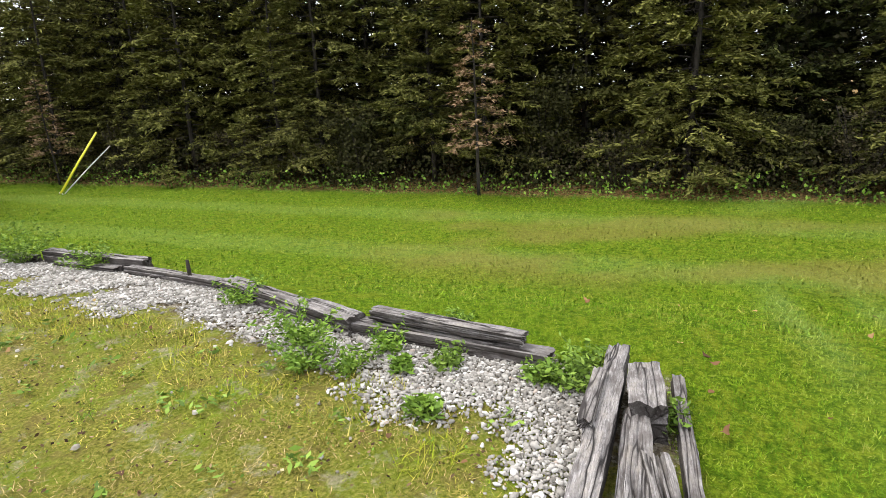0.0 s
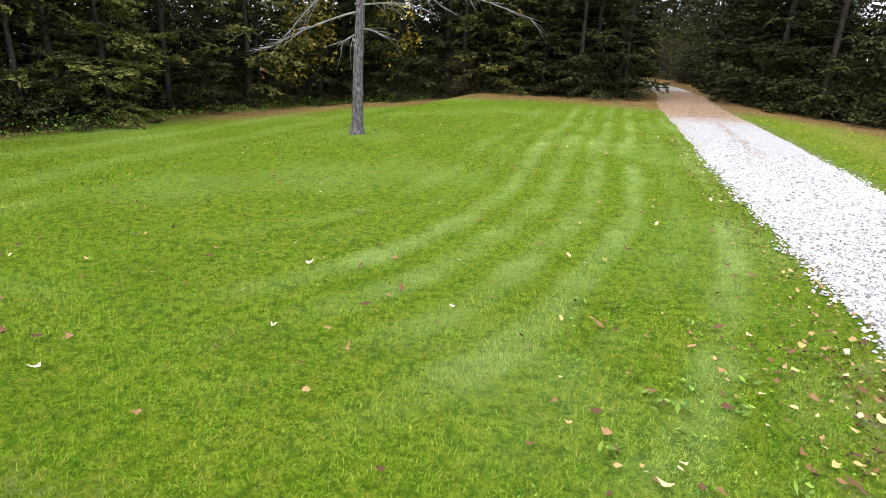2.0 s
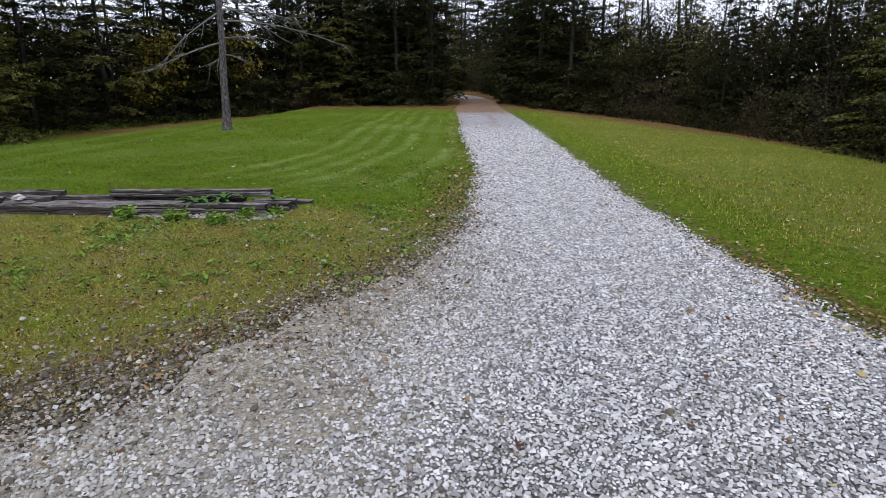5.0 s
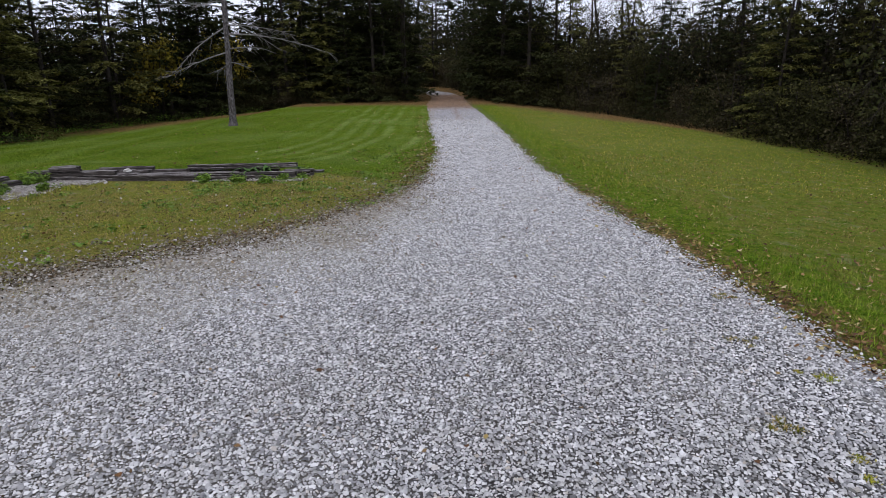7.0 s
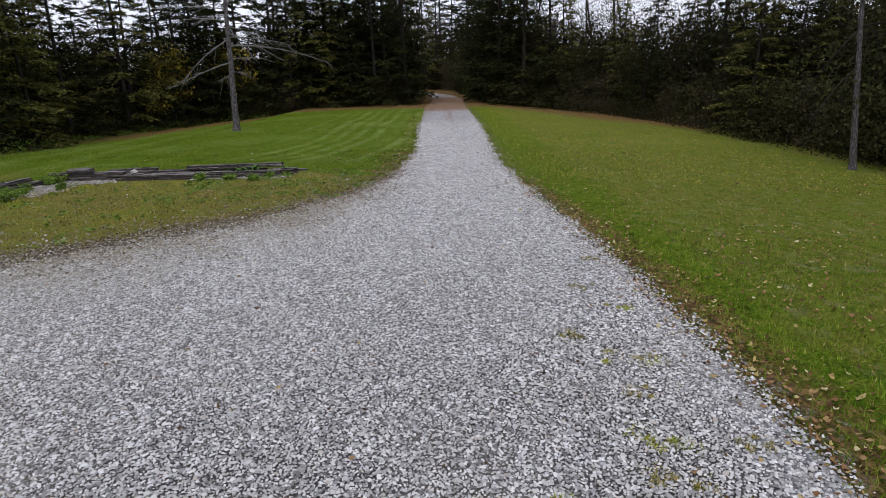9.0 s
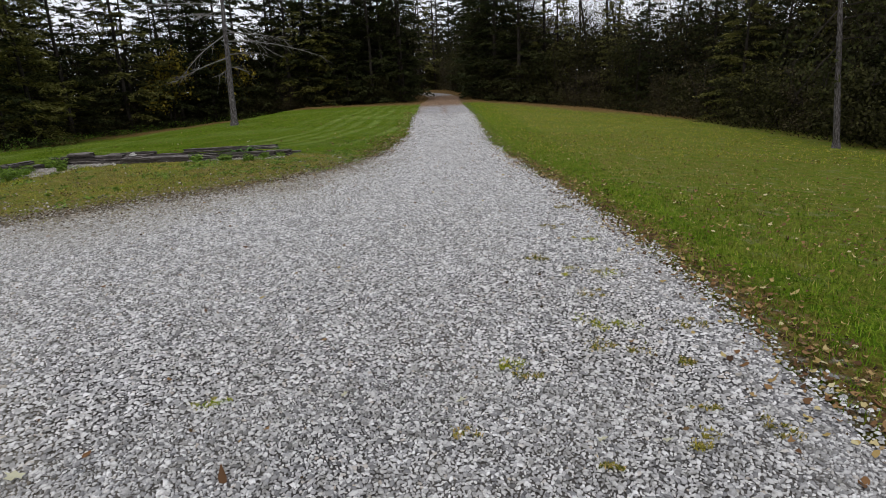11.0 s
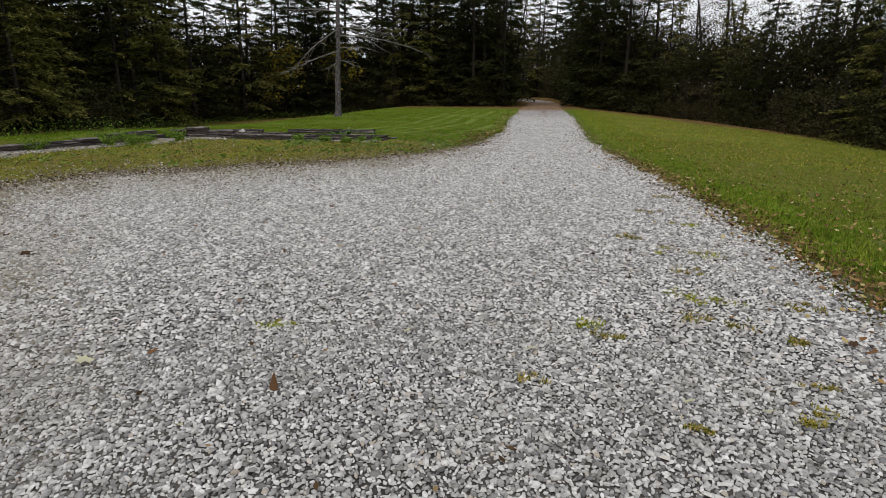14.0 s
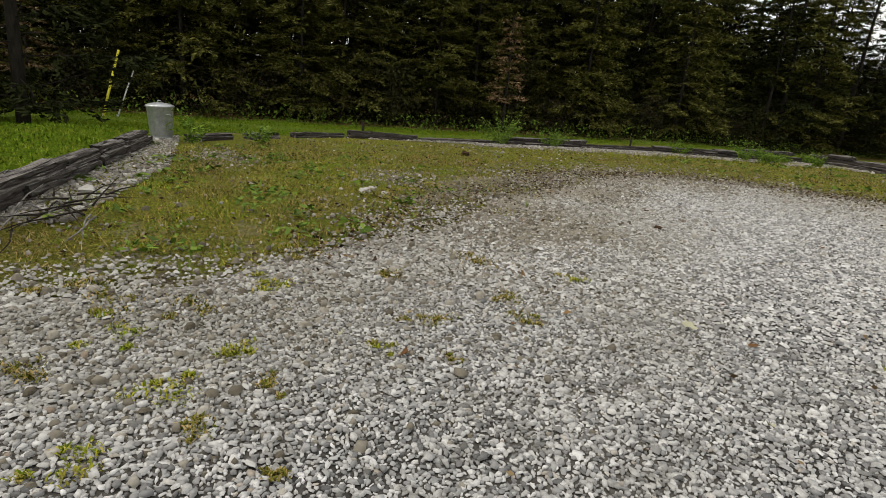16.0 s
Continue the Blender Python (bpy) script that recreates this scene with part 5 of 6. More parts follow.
pad = spread(rng, (-12.5, -2.2, 0, 16), 1500, on_pad)
pad = np.concatenate([pad, spread(rng, (-9.5, -2, -3.2, 3.6), 2400, on_pad)])
lush = wavy(pad[:, 0], pad[:, 1], 1.1, 7) + 0.5 * wavy(pad[:, 0], pad[:, 1], 0.35, 5) + rng.normal(0, 0.3, len(pad)) > 0.05
blades("pad_grass", pad[lush], 0.045, 0.007, M_PADBLADE, 9, "patches of green grass on the stony pad", None, 1.0)
blades("dry_pad_grass", pad[~lush], 0.06, 0.006, M_DRY, 19, "thin dry grass on the stony pad", None, 1.0)

clumps = np.concatenate([spread(rng, (-9.8, -2, -3.0, 3.6), 26, on_pad), spread(rng, (-12, 3.6, -5, 14), 7, on_pad), spread(rng, (-6.5, 12.2, -2, 15.2), 11, on_pad)])
clumps = clumps[wavy(clumps[:, 0], clumps[:, 1], 0.8, 7) > -0.25]
tall = np.repeat(clumps, 16, 0) + rng.normal(0, 0.035, (len(clumps) * 16, 2))
green = np.repeat(rng.random(len(clumps)) < 0.62, 16)
blades("tall_pad_grass", tall[green], 0.095, 0.006, M_LUSH, 59, "taller green tufts of grass on the stony pad", None, 0.3)
blades("tall_straw_grass", tall[~green], 0.11, 0.004, M_DRY, 60, "taller dry tufts of grass on the stony pad", None, 0.3)

turf = spread(rng, (-8, 10.3, -1.2, 16.0), 1700, lambda x, y: (inside(DRIVE, x, y) < rng.uniform(-1.3 + 0.9 * smooth(13, 15, y), 0.1, x.shape)) & ((y < 15.22) | (x > -4.15)) & (rng.random(x.shape) > 0.8 * bare_patch(x, y)))
kind = wavy(turf[:, 0], turf[:, 1], 0.4, 3) + rng.normal(0, 0.6, len(turf)) > 0.3
blades("turf_grass", turf[kind], 0.04, 0.006, M_PADBLADE, 39, "green grass in the thin turf by the drive", None, 0.6)
blades("straw_grass", turf[~kind], 0.042, 0.005, M_DRY, 40, "straw-coloured grass in the thin turf by the drive", None, 0.8)
border_grass = spread(rng, (-13, 6.5, -8.3, 14.6), 700, lambda x, y: (np.abs(x - 0.35 - np.interp(y, (6.5, 8, 10.8, 11.6, 13.2, 14.9), (-11.3, -11.0, -11.0, -10.45, -10.3, -9.7))) < 0.4 + 0.25 * wavy(x, y, 0.5)) & (rng.random(x.shape) < 0.5 + 0.5 * wavy(x, y, 0.35, 2)))
blades("border_grass", border_grass, 0.13, 0.009, M_PADBLADE, 29, "taller ragged grass in front of the border stones")

# low broad-leaved weeds in the turf
def low_weeds(x, y):
    d = inside(DRIVE, x, y)
    return (d < -0.1) & ((y < 15.22) | (x > -4.15)) & (wavy(x, y, 0.5, 6) + rng.normal(0, 0.35, x.shape) > 0.1) & (inside(CLEARING, x, y) > 1)


weed_spots = np.concatenate([spread(rng, (-6.5, 11.0, -1.2, 13.5), 350, low_weeds), spread(rng, (-6.5, 13.5, -1.2, 16.2), 900, low_weeds), spread(rng, (-4, 15, -1, 20), 200, low_weeds), spread(rng, (-10, -1.6, -3.6, 3), 130, low_weeds), spread(rng, (-10.5, 9, -5, 15), 90, low_weeds)])
weed_mesh = cards(rng, np.c_[weed_spots, land(weed_spots[:, 0], weed_spots[:, 1]) + rng.uniform(0.025, 0.06, len(weed_spots))], 0.026, 0.4, 1.7, 0.6)
tagged(raw("clover_leaves", *weed_mesh, M_WEED, None, True), "low broad-leaved weeds growing in the thin turf", "weed", kind="stuff")

roots = np.concatenate([spread(rng, (-7.5, 11.8, -1.6, 16.2), 11, low_weeds), spread(rng, (-9.5, -1.6, -3.4, 2.4), 7, low_weeds), spread(rng, (-10.5, 9, -6, 15), 5, low_weeds), spread(rng, (-4, 15.5, -1.2, 21), 4, low_weeds)])
roots = np.repeat(roots, 11, 0) + rng.normal(0, 0.05, (len(roots) * 11, 2))
rosettes = cards(rng, np.c_[roots, land(roots[:, 0], roots[:, 1]) + rng.uniform(0.03, 0.07, len(roots))], 0.075, 0.35, 2.4, 0.6)
tagged(raw("weed_rosettes", *rosettes, M_WEED, None, True), "bright green leafy rosettes of weeds in the thin turf", "weed", kind="stuff")

# fallen leaves
OVAL = [(0, -0.55), (0.2, -0.3), (0.3, 0.02), (0.14, 0.34), (0, 0.6), (-0.18, 0.3), (-0.27, 0.0), (-0.2, -0.32)]
LEAF = [(0, -0.5), (0.16, -0.22), (0.5, -0.3), (0.3, 0.0), (0.48, 0.3), (0.16, 0.2), (0, 0.55), (-0.16, 0.2), (-0.48, 0.3), (-0.3, 0.0), (-0.5, -0.3), (-0.16, -0.22)]


def fallen_leaves(name, spots, size, mat, seed, label, lift=0.03, outline=OVAL):
    """Dry lobed leaves lying about, a little curled: one mesh."""
    rng = np.random.default_rng(seed)
    rim = np.array(outline)
    n, k = len(spots), len(rim) + 1
    s = size * rng.uniform(0.6, 1.3, n)
    az = rng.uniform(0, 2 * np.pi, n)
    local = np.concatenate([[(0, 0)], rim])
    wob = 1 + rng.normal(0, 0.22, (n, k))
    x, y = local[None, :, 0] * s[:, None] * wob, local[None, :, 1] * s[:, None] * wob * rng.uniform(0.55, 1.0, (n, 1))
    curl = rng.uniform(0.0, 1.4, n)[:, None] * np.hypot(x, y) ** 2 / s[:, None] + rng.normal(0, 0.06, (n, k)) * s[:, None]
    tx, ty = rng.normal(0, 0.25, (n, 1)), rng.normal(0, 0.25, (n, 1))
    z = curl + x * tx + y * ty
    wx, wy = x * np.cos(az)[:, None] - y * np.sin(az)[:, None], x * np.sin(az)[:, None] + y * np.cos(az)[:, None]
    base = land(spots[:, 0], spots[:, 1]) + lift
    pts = np.stack([wx + spots[:, :1], wy + spots[:, 1:], z + base[:, None]], -1).reshape(-1, 3)
    i = np.arange(len(rim))
    tri = np.c_[np.zeros(len(rim), int), 1 + i, 1 + (i + 1) % len(rim)]
    return tagged(raw(name, pts, (tri[None] + (np.arange(n) * k)[:, None, None]).reshape(-1, 3), mat, None, True), label, "leaves", kind="stuff")


def verge(x, y):
    d = inside(DRIVE, x, y)
    return (rng.random(x.shape) < np.exp(-((d + 0.15) / 0.32) ** 2)) & (x > 0.8)


def left_verge(x, y):
    d = inside(DRIVE, x, y)
    return (x < 0) & (rng.random(x.shape) < np.exp(-((d + 0.25) / 0.45) ** 2))


leaf_spots = np.concatenate([spread(rng, (1.0, -1.5, 3.6, 14), 190, verge), spread(rng, (1.0, 14, 2.6, 30), 60, verge), spread(rng, (-4.5, 10, -0.5, 22), 48, left_verge), spread(rng, (-3, 22, -0.5, 40), 22, left_verge), spread(rng, (2.3, -1, 8, 10), 46, lambda x, y: on_lawn(x, y) & (wavy(x, y, 0.9, 3) + rng.normal(0, 0.5, x.shape) > -0.2)), spread(rng, (2.3, 10, 12, 20), 15, lambda x, y: on_lawn(x, y) & (wavy(x, y, 1.4, 7) + rng.normal(0, 0.5, x.shape) > -0.3)), spread(rng, (2.3, 20, 12, 44), 3, on_lawn)])
fallen_leaves("verge_leaves", leaf_spots, 0.055, M_LITTER, 10, "brown and yellow leaves drifted along the drive")
leaf_spots = np.concatenate([spread(rng, (-14, 15, -1.2, 40), 1.4, on_lawn), spread(rng, (-4.0, 12.5, -0.9, 20), 52, lambda x, y: on_lawn(x, y) & (rng.random(x.shape) < np.exp(inside(DRIVE, x, y) / 0.7) + 0.1)), spread(rng, (-2.4, 19, -0.9, 34), 9, lambda x, y: on_lawn(x, y) & (inside(DRIVE, x, y) > -0.7))])
fallen_leaves("lawn_leaves", leaf_spots, 0.085, M_LITTER, 12, "scattered fallen leaves on the mown lawn", 0.055)
leaf_spots = np.concatenate([spread(rng, (-4, 0, 2.3, 8), 1.1, on_drive), spread(rng, (-4, 8, 2.0, 24), 3.0, lambda x, y: inside(DRIVE, x, y) > 0), spread(rng, (-1.6, 20, 1.6, 46), 7, lambda x, y: inside(DRIVE, x, y) > 0), spread(rng, (-12, -1, -1, 15), 4.0, on_pad), spread(rng, (-6, 10, -1.5, 15), 8.0, on_pad)])
fallen_leaves("drive_leaves", leaf_spots, 0.06, M_LITTER, 13, "scattered dry leaves on the gravel", 0.03)


def brown_rim(x, y):
    d = inside(DRIVE, x, y)
    return (x < -0.6) & (rng.random(x.shape) < smooth(22, 13, y) * np.exp(-((d + 0.35 + 0.3 * wavy(x, y, 0.8, 4)) / 0.45) ** 2))


crumb_spots = np.concatenate([spread(rng, (-8, 0, -0.6, 22), 330, brown_rim), spread(rng, (-11, -1.8, -1, 15), 70, on_pad), spread(rng, (-6, 8, -1.2, 16), 90, lambda x, y: (inside(DRIVE, x, y) < 0.7) & (wavy(x, y, 0.6, 6) > -0.3) & ((y < 15.2) | (x > -4))),
                              spread(rng, (-1.4, 12, 1.6, 44), 60, lambda x, y: rng.random(x.shape) < np.exp(-((x - 0.1) / 0.35) ** 2) * (0.4 + 0.6 * wavy(x, y, 0.7, 2))),
                              spread(rng, (-7, 0, 2.3, 16), 5, lambda x, y: inside(DRIVE, x, y) > 0), spread(rng, (1, -1, 3, 20), 130, verge), spread(rng, (-2.6, 14, -0.6, 30), 70, left_verge)])
crumbs = cards(rng, np.c_[crumb_spots, land(crumb_spots[:, 0], crumb_spots[:, 1]) + rng.uniform(0.022, 0.05, len(crumb_spots))], 0.036, 0.3, 1.7, 0.7)
tagged(raw("leaf_crumbs", *crumbs, M_CRUMB, None, True), "dark brown leaf crumbs and dead bits in the turf and gravel", "litter", kind="stuff")


# ---- weeds and small things ----
def tuft(x, y, radius, height, count, seed):
    """The corners of a low clump of grass or moss."""
    rng = np.random.default_rng(seed)
    a = rng.uniform(0, 2 * np.pi, count)
    mids = rng.normal(0, radius * 0.6, (5, 2)) * (1.3, 0.8)
    which = rng.integers(0, 5, count)
    spot = mids[which] + rng.normal(0, 1, (count, 2)) * (radius * np.array((0.12, 0.3, 0.2, 0.35, 0.15)))[which, None]
    px, py = spot[:, 0], spot[:, 1]
    out, lean = a + rng.normal(0, 0.9, count), rng.uniform(0.6, 1.45, count)
    L = height * rng.uniform(0.5, 1.2, count)
    base = np.c_[px, py, np.full(count, 0.021)]
    side = np.c_[-np.sin(out), np.cos(out), np.zeros(count)] * (0.003 * rng.uniform(0.7, 1.5, count))[:, None]
    mid = base + np.c_[np.cos(out) * np.sin(lean * 0.6), np.sin(out) * np.sin(lean * 0.6), np.cos(lean * 0.6)] * (L * 0.6)[:, None]
    tip = mid + np.c_[np.cos(out) * np.sin(lean * 1.3), np.sin(out) * np.sin(lean * 1.3), np.cos(lean * 1.3)] * (L * 0.45)[:, None]
    pts = np.stack([base - side, base + side, mid + side, mid - side, tip], 1).reshape(-1, 3)
    return pts + (x, y, float(land(x, y)))


GRAVEL_WEEDS = [(0.55, 2.87, .1), (0.66, 2.70, .07), (1.26, 3.06, .14), (1.57, 4.55, .16), (1.32, 4.05, .09), (1.13, 5.1, .13), (1.43, 3.46, .16), (1.89, 3.32, .11), (1.67, 2.77, .07), (-1.31, 2.52, .07), (0.23, 2.11, .06), (1.55, 2.26, .05),
                (1.44, 1.92, .08), (1.87, 2.03, .07), (0.92, 1.78, .05), (-2.06, -0.63, .1), (-1.95, -0.33, .06), (-1.75, -0.62, .07), (-1.67, -0.96, .09), (-2.34, 1.02, .08), (-2.01, 0.45, .04), (-2.2, 0.2, .05), (-2.66, 1.09, .1),
                (-2.51, 0.47, .09), (-2.54, -0.94, .12), (-2.94, -0.96, .14), (-2.77, -0.6, .12), (-2.3, -0.42, .1), (-1.46, -0.37, .04), (-2.27, -1.18, .1), (1.7, 5.7, .12), (1.5, 6.4, .1), (1.8, 7.4, .1), (-3.2, -0.2, .14), (-3.1, 0.5, .13),
                (-3.5, 1.2, .15), (-2.9, 1.7, .08), (-3.6, 0.1, .16), (-3.2, -1.2, .15)]
for shade, mat, word in ((0, M_PADBLADE, "green"), (1, M_DRY, "yellowing")):
    pts = np.concatenate([tuft(x, y, r, 0.024, int(2300 * r), 100 + k) for k, (x, y, r) in enumerate(GRAVEL_WEEDS) if (k % 3 > 0) == shade])
    i = np.arange(len(pts) // 5)[:, None] * 5
    tagged(raw(word + "_gravel_weeds", pts, np.concatenate([i + (0, 1, 2), i + (0, 2, 3), i + (3, 2, 4)], 1).reshape(-1, 3), mat, None, True), "low " + word + " weed tufts growing through the gravel", "weed", kind="stuff")


def leafy_weed(x, y, height, spread_, count, seed, z=0.0, label="bright green leafy weed among the stones"):
    """A bushy weed: stems from one root, each with paired leaves."""
    pr = random.Random(seed)
    rng = np.random.default_rng(seed)
    weed = new("leafy_weed")
    bm = bmesh.new()
    leaves = []
    for s in range(count):
        az = s * 2.4 + pr.uniform(-0.3, 0.3)
        o = pr.uniform(0.3, 1.4)
        pts = limb_points(pr, (0, 0, -0.01), (o * math.cos(az), o * math.sin(az), 1), height * pr.uniform(0.6, 1.1) + spread_ * 0.4, -0.06, 5, 0.12)
        tube(bm, pts, [0.005, 0.004, 0.0035, 0.003, 0.002, 0.001], 4)
        P = np.array(pts)
        t = rng.uniform(1.0, 5, 44)
        lo = np.minimum(t.astype(int), 4)
        leaves.append(P[lo] + (P[lo + 1] - P[lo]) * (t - lo)[:, None] + rng.normal(0, 0.035, (44, 3)))
    part("stem", bm, M_WEED, weed)
    raw("foliage", *cards(rng, np.concatenate(leaves), 0.06 if height > 0.15 else 0.075, 0.45 if height > 0.15 else 0.3, 2.6), M_WEED, weed, True)
    weed.matrix_world = Matrix.Translation((x, y, float(land(x, y)) + z))
    return tagged(weed, label, "weed", "leafy weeds by the ties")


for k, (x, y, h, s, c) in enumerate([(-10.75, 12.55, 0.45, 0.35, 18), (-10.35, 12.85, 0.3, 0.35, 16), (-10.4, 13.3, 0.2, 0.25, 10), (-10.9, 13.45, 0.22, 0.25, 9), (-10.55, 13.75, 0.12, 0.15, 6), (-10.75, 14.1, 0.16, 0.18, 10),
                                     (-10.7, 15.0, 0.12, 0.26, 12), (-10.65, 15.25, 0.2, 0.3, 14), (-10.95, 15.3, 0.22, 0.25, 10), (-9.9, 14.2, 0.08, 0.25, 8), (-12.4, 7.7, 0.35, 0.5, 20), (-10.3, 15.93, 0.2, 0.15, 7),
                                     (-4.9, 15.12, 0.08, 0.2, 9), (-4.45, 15.3, 0.07, 0.15, 8), (-4.55, 16.02, 0.1, 0.2, 8), (-5.9, 14.95, 0.05, 0.4, 14), (-5.2, 14.75, 0.04, 0.35, 12), (-6.7, 15.0, 0.06, 0.4, 12),
                                     (-12.3, 6.2, 0.6, 0.7, 26), (-11.6, 11.2, 0.3, 0.4, 12), (-10.2, 0.4, 0.4, 0.3, 10), (-10.0, -0.7, 0.45, 0.2, 10), (-11.5, 14.0, 0.2, 0.3, 8)]):
    leafy_weed(x, y, h, s, c, 200 + k)


def thistle(x, y, z, size, seed):
    """A rosette of long, arching, deeply lobed leaves."""
    pr = random.Random(seed)
    plant_ = new("thistle")
    for s in range(9):
        az = s * 2 * math.pi / 9 + pr.uniform(-0.3, 0.3)
        L = size * pr.uniform(0.7, 1.1)
        lift = pr.uniform(0.8, 1.7)
        bm = bmesh.new()
        prev = None
        for i in range(11):
            f = i / 10
            r = L * f
            zz = L * lift * f * (1 - 0.85 * f)
            w = L * (0.2 if i % 2 else 0.07) * (1 - f * 0.8) * (0.35 if i == 0 else 1)
            c = Vector((math.cos(az) * r, math.sin(az) * r, zz))
            sd = Vector((-math.sin(az), math.cos(az), 0)) * w
            row = [bm.verts.new(c - sd + Vector((0, 0, 0.2 * w))), bm.verts.new(c), bm.verts.new(c + sd + Vector((0, 0, 0.2 * w)))]
            if prev:
                bm.faces.new((prev[0], prev[1], row[1], row[0]))
                bm.faces.new((prev[1], prev[2], row[2], row[1]))
            prev = row
        part("leaf", bm, M_THISTLE, plant_)
    plant_.matrix_world = Matrix.Translation((x, y, float(land(x, y)) + z))
    return tagged(plant_, "green thistle rosette with lobed leaves between the ties", "weed", "thistles in the tie stack")


M_THISTLE = material("thistle_leaf", foliage((0.03, 0.08, 0.010), (0.06, 0.14, 0.02), (0.10, 0.20, 0.035)), 0.7, 0.2)
thistle(-5.4, 15.56, 0.14, 0.38, 1)
thistle(-5.75, 15.46, 0.1, 0.4, 2)
thistle(-4.62, 15.68, 0.17, 0.16, 3)


def rock(name, x, y, size, seed, mat, label, category="stone", z=0.0, squash=0.6):
    bm = bmesh.new()
    bmesh.ops.create_icosphere(bm, subdivisions=2, radius=size / 2)
    for v in bm.verts:
        v.co *= 1 + 0.7 * noise.noise(v.co / size * 3 + Vector((seed, 0, 0)))
        v.co.z *= squash
        v.co.x *= 1.25
    ob = part(name, bm, mat, flat=True)
    ob.matrix_world = Matrix.Translation((x, y, float(land(x, y)) + z + size * squash * 0.3)) @ Euler((0, 0, seed * 1.7)).to_matrix().to_4x4()
    return tagged(ob, label, category)


M_WHITE = material("white_stone", plain((0.46, 0.445, 0.42)), 0.8, 0.3)
M_SOIL = material("dark_soil", plain((0.06, 0.035, 0.02)), 0.95, 0.1)
for k, (x, y, s) in enumerate([(-8.7, 15.52, 0.22), (-9.25, 15.22, 0.13), (-9.05, 15.12, 0.12), (-5.75, -1.5, 0.22), (-5.95, 1.08, 0.16), (-6.1, 1.2, 0.12), (-5.85, 1.28, 0.1), (-2.0, 15.26, 0.13), (-2.66, 14.42, 0.12), (-2.92, 15.18, 0.08), (-5.1, -1.45, 0.12),
                               (-4.5, 15.12, 0.12), (-4.7, 15.05, 0.14), (-4.35, 15.2, 0.1), (-4.9, 15.0, 0.1), (-6.3, -1.2, 0.14), (-4.95, 16.15, 0.1), (-3.6, 14.05, 0.1)]):
    rock("white_stone", x, y, s * 0.7, k + 1, M_WHITE, "pale loose stone lying by the ties" if k < 3 else "pale loose stone lying on the pad", z=0.2 if k == 0 else 0.0)
for k, (x, y, s) in enumerate([(-4.13, 3.57, 0.09), (-9.7, 4.0, 0.16), (-4.9, 4.1, 0.07), (-3.5, 3.1, 0.05)]):
    rock("soil_clod", x, y, s, k + 30, M_SOIL, "dark brown clod of earth on the pad", "clod")


# added dark bar that stands in for the shaded gap inside the stack
gap_bar = railway_tie("railway_tie", (-4.62, 15.54), (-6.6, 15.5), 0.2, 0.12, 77, "dark brown bar added as the shaded gap between the ties")
gap_bar.data.materials[0] = M_SOIL


def branch_heap(x, y):
    """Dead sticks thrown in a low heap by the wall."""
    pr = random.Random(17)
    heap = new("branch_heap")
    for s in range(26):
        bm = bmesh.new()
        az = pr.uniform(-0.6, 0.6) + (math.pi if s % 2 else 0)
        pts = limb_points(pr, (pr.uniform(-0.5, 0.5), pr.uniform(-0.25, 0.25), pr.uniform(0.02, 0.14)), (math.cos(az), math.sin(az), pr.uniform(-0.05, 0.25)), pr.uniform(0.4, 1.0), -0.03, 5, 0.15)
        pts = [Vector((p.x, p.y, max(p.z, 0.012))) for p in pts]
        tube(bm, pts, [0.009, 0.008, 0.006, 0.005, 0.004, 0.002], 5)
        part("stick", bm, M_DARKBARK if s % 3 else M_TWIG, heap)
    heap.matrix_world = Matrix.Translation((x, y, float(land(x, y))))
    return tagged(heap, "heap of dead grey branches by the tie wall", "branches")


branch_heap(-4.95, -1.5)


def wire_guard(x, y, top, radius, mat, label):
    """A leaning stay wire in its plastic guard, with an anchor eye at the foot."""
    g = new("stay_wire_guard")
    bm = bmesh.new()
    tube(bm, [(0, 0, -0.05), Vector(top) * 0.5, top], [radius, radius, radius * 0.9], 8)
    part("guard", bm, mat, g)
    bm = bmesh.new()
    tube(bm, [(0, 0, -0.1), (0.0, 0.0, 0.06)], [0.012, 0.012], 6)
    part("anchor", bm, M_ZINC, g)
    g.matrix_world = Matrix.Translation((x, y, float(land(x, y))))
    return tagged(g, label, "wire guard", "stay wires by the woods")


M_YELLOW = material("yellow_plastic", plain((0.62, 0.58, 0.03)), 0.5, 0.4)
M_GREY = material("grey_plastic", plain((0.42, 0.42, 0.40)), 0.6, 0.3)
wire_guard(-20.0, -3.3, (-1.55, 0.36, 1.95), 0.04, M_YELLOW, "yellow plastic guard on a leaning stay wire")
wire_guard(-19.8, -2.9, (-1.85, 0.38, 1.45), 0.022, M_GREY, "grey guard on a leaning stay wire")


def stake(x, y, height, label="thin dark wooden stake among the border ties"):
    bm = bmesh.new()
    tube(bm, [(0, 0, -0.1), (0.005, 0, height * 0.5), (0.012, 0.004, height)], [0.03, 0.028, 0.022], 7)
    ob = part("stake", bm, M_DARKBARK)
    ob.matrix_world = Matrix.Translation((x, y, float(land(x, y))))
    return tagged(ob, label, "stake", "stakes along the ties")


stake(-12.5, 2.75, 0.42)
stake(-12.1, 9.9, 0.36)

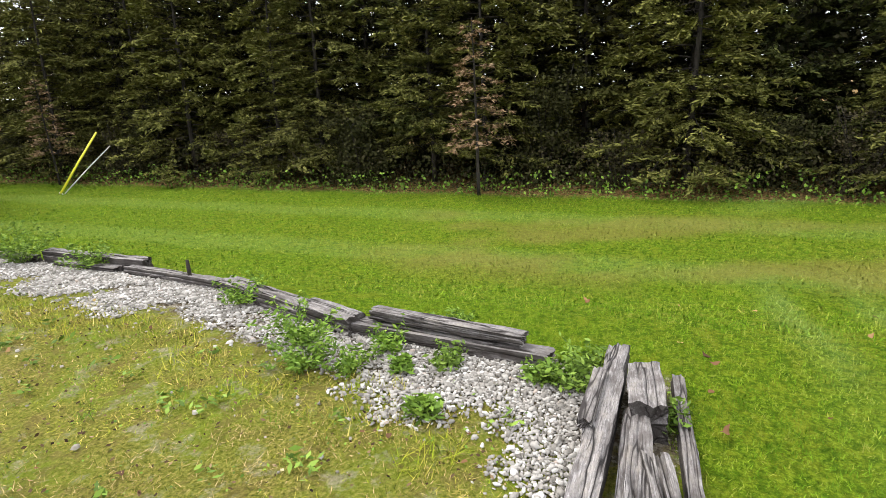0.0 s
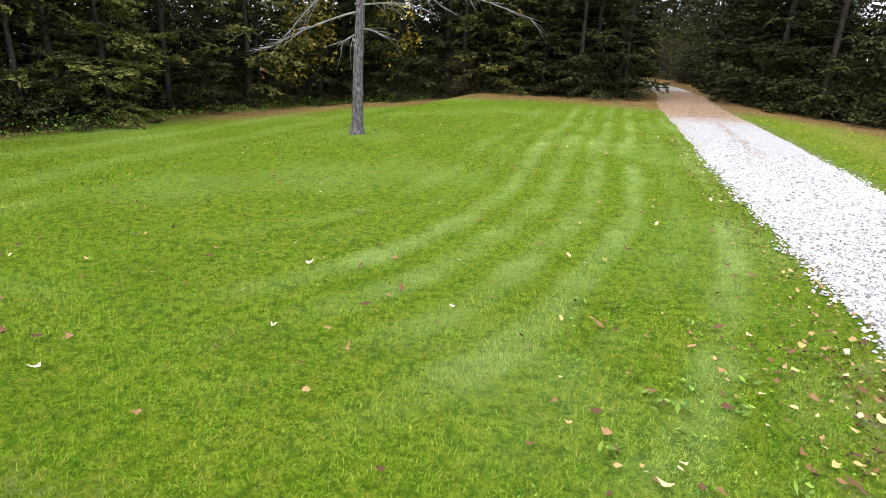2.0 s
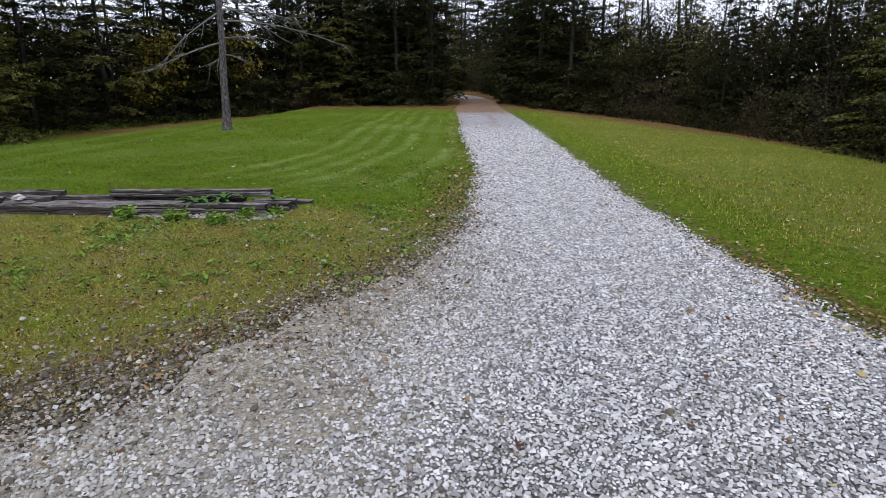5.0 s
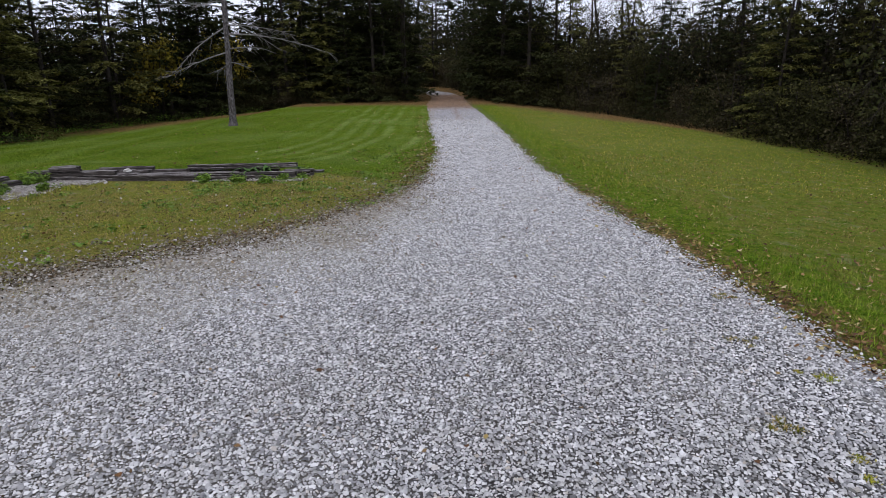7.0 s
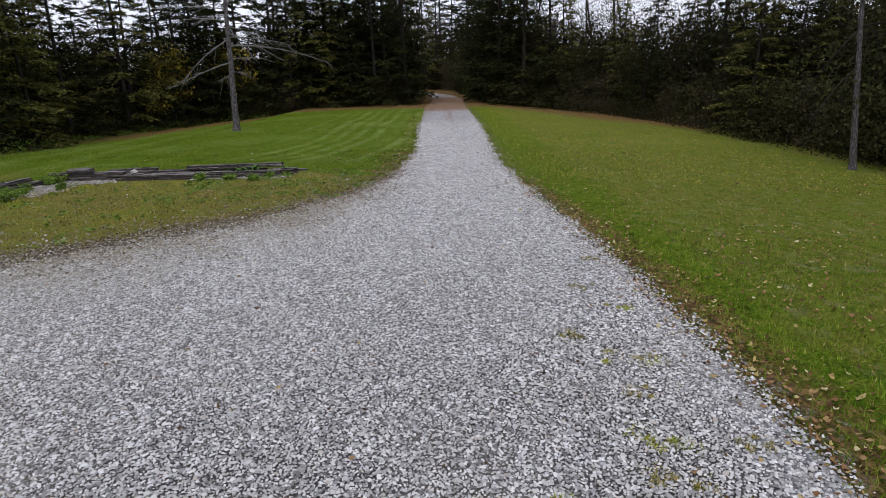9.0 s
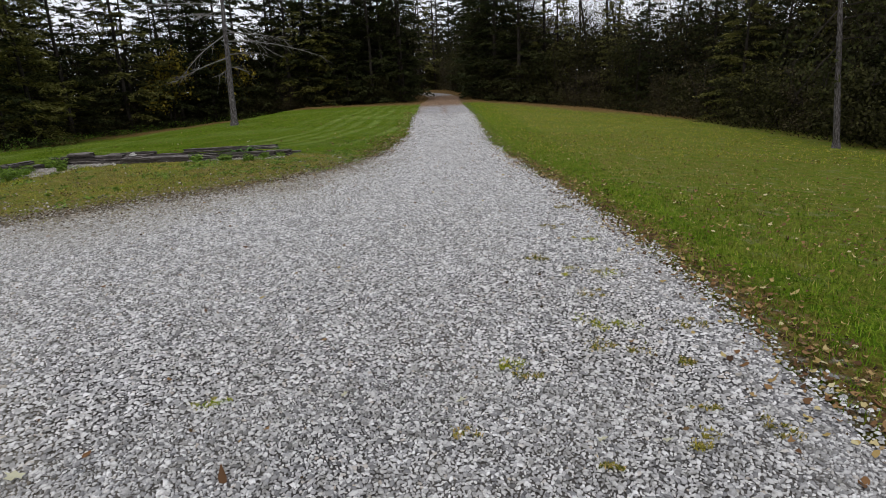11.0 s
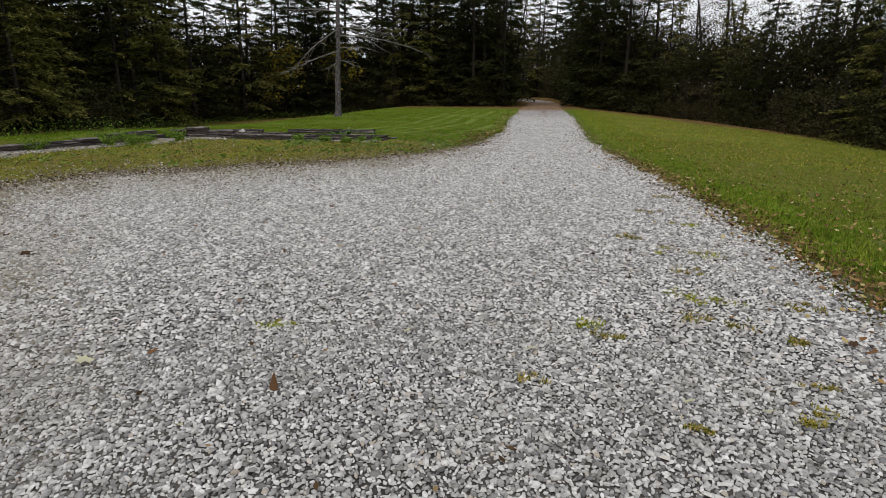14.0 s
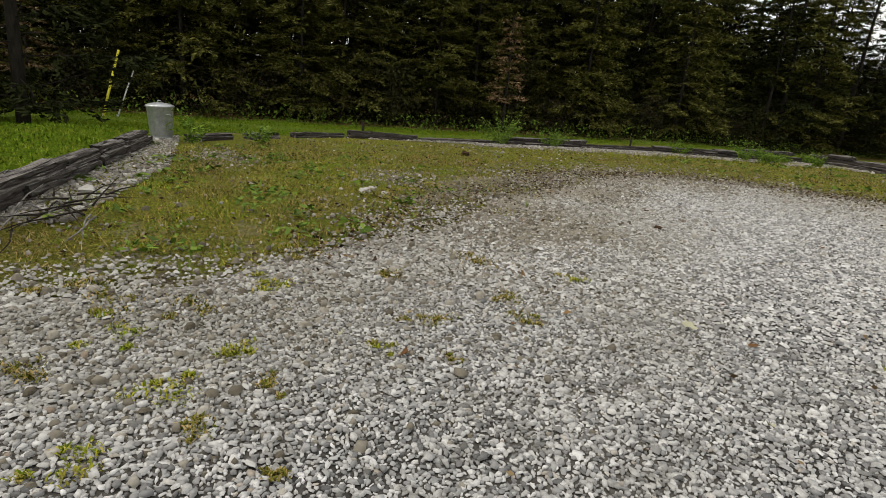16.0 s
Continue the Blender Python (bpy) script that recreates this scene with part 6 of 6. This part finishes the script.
# the pale maple leaf lying on the gravel, and others that stand out
M_PALELEAF = material("pale_leaf", plain((0.44, 0.43, 0.30)), 0.7, 0.3)
for k, (x, y, s) in enumerate([(-2.05, 1.85, 0.11), (-1.2, 1.4, 0.07), (0.21, 2.4, 0.08), (0.92, 1.97, 0.09), (1.25, 1.95, 0.08), (-0.5, 2.5, 0.07), (-2.33, 0.02, 0.07), (-9.58, 20.19, 0.1), (-6.97, 20.11, 0.12), (-7.25, 19.18, 0.1),
                               (-6.5, 18.6, 0.1), (-3.86, 21.27, 0.1), (-5.07, 19.57, 0.09)]):
    lf = fallen_leaves("maple_leaf", np.array([[0.0, 0.0]]), s * 0.8, M_PALELEAF, 300 + k, "pale yellow maple leaf lying face up", 0, LEAF)
    lf.matrix_world = Matrix.Translation((x, y, float(land(x, y)) + 0.045))
    del lf["kind"]
    tagged(lf, category="leaf", group="pale fallen leaves")
M_BROWNLEAF = material("brown_leaf", plain((0.20, 0.115, 0.055)), 0.8, 0.2)
for k, (x, y, s) in enumerate([(-8.54, 18.85, 0.1), (-6.12, 20.67, 0.1), (-7.48, 21.62, 0.1), (-9.18, 21.05, 0.1), (-8.18, 17.27, 0.11), (-7.78, 16.96, 0.11), (-4.74, 19.89, 0.12), (-4.1, 19.1, 0.12), (-7.98, 17.8, 0.13), (-6.61, 17.12, 0.12), (-4.48, 13.72, 0.14),
                               (-3.09, 15.78, 0.11), (-1.1, 15.6, 0.09), (-0.68, 15.59, 0.1), (-3.22, 19.53, 0.1), (-4.19, 18.95, 0.1)]):
    lf = fallen_leaves("brown_leaf", np.array([[0.0, 0.0]]), s * 0.8, M_BROWNLEAF, 400 + k, "curled brown leaf lying on the grass", 0)
    lf.matrix_world = Matrix.Translation((x, y, float(land(x, y)) + 0.045))
    del lf["kind"]
    tagged(lf, category="leaf", group="brown fallen leaves")



# turf creeping out over the edge of the gravel beside the pad
rim_rng = np.random.default_rng(71)


def creeping(x, y):
    d = inside(DRIVE, x, y)
    return (d > -0.3) & (d < 1.3) & (wavy(x, y, 0.42, 31) + 0.5 * wavy(x, y, 0.17, 6) + rim_rng.normal(0, 0.12, x.shape) > 0.3 + 0.42 * np.clip(d, 0, 2))


creep = spread(rim_rng, (-7.5, 2.0, -0.8, 13.5), 1500, creeping)
blades("creeping_grass", creep[::2], 0.05, 0.007, M_PADBLADE, 72, "patches of tired turf creeping over the edge of the gravel")
blades("creeping_dry_grass", creep[1::2], 0.045, 0.007, M_DRY, 73, "dry straw-coloured grass in the turf at the gravel's edge")
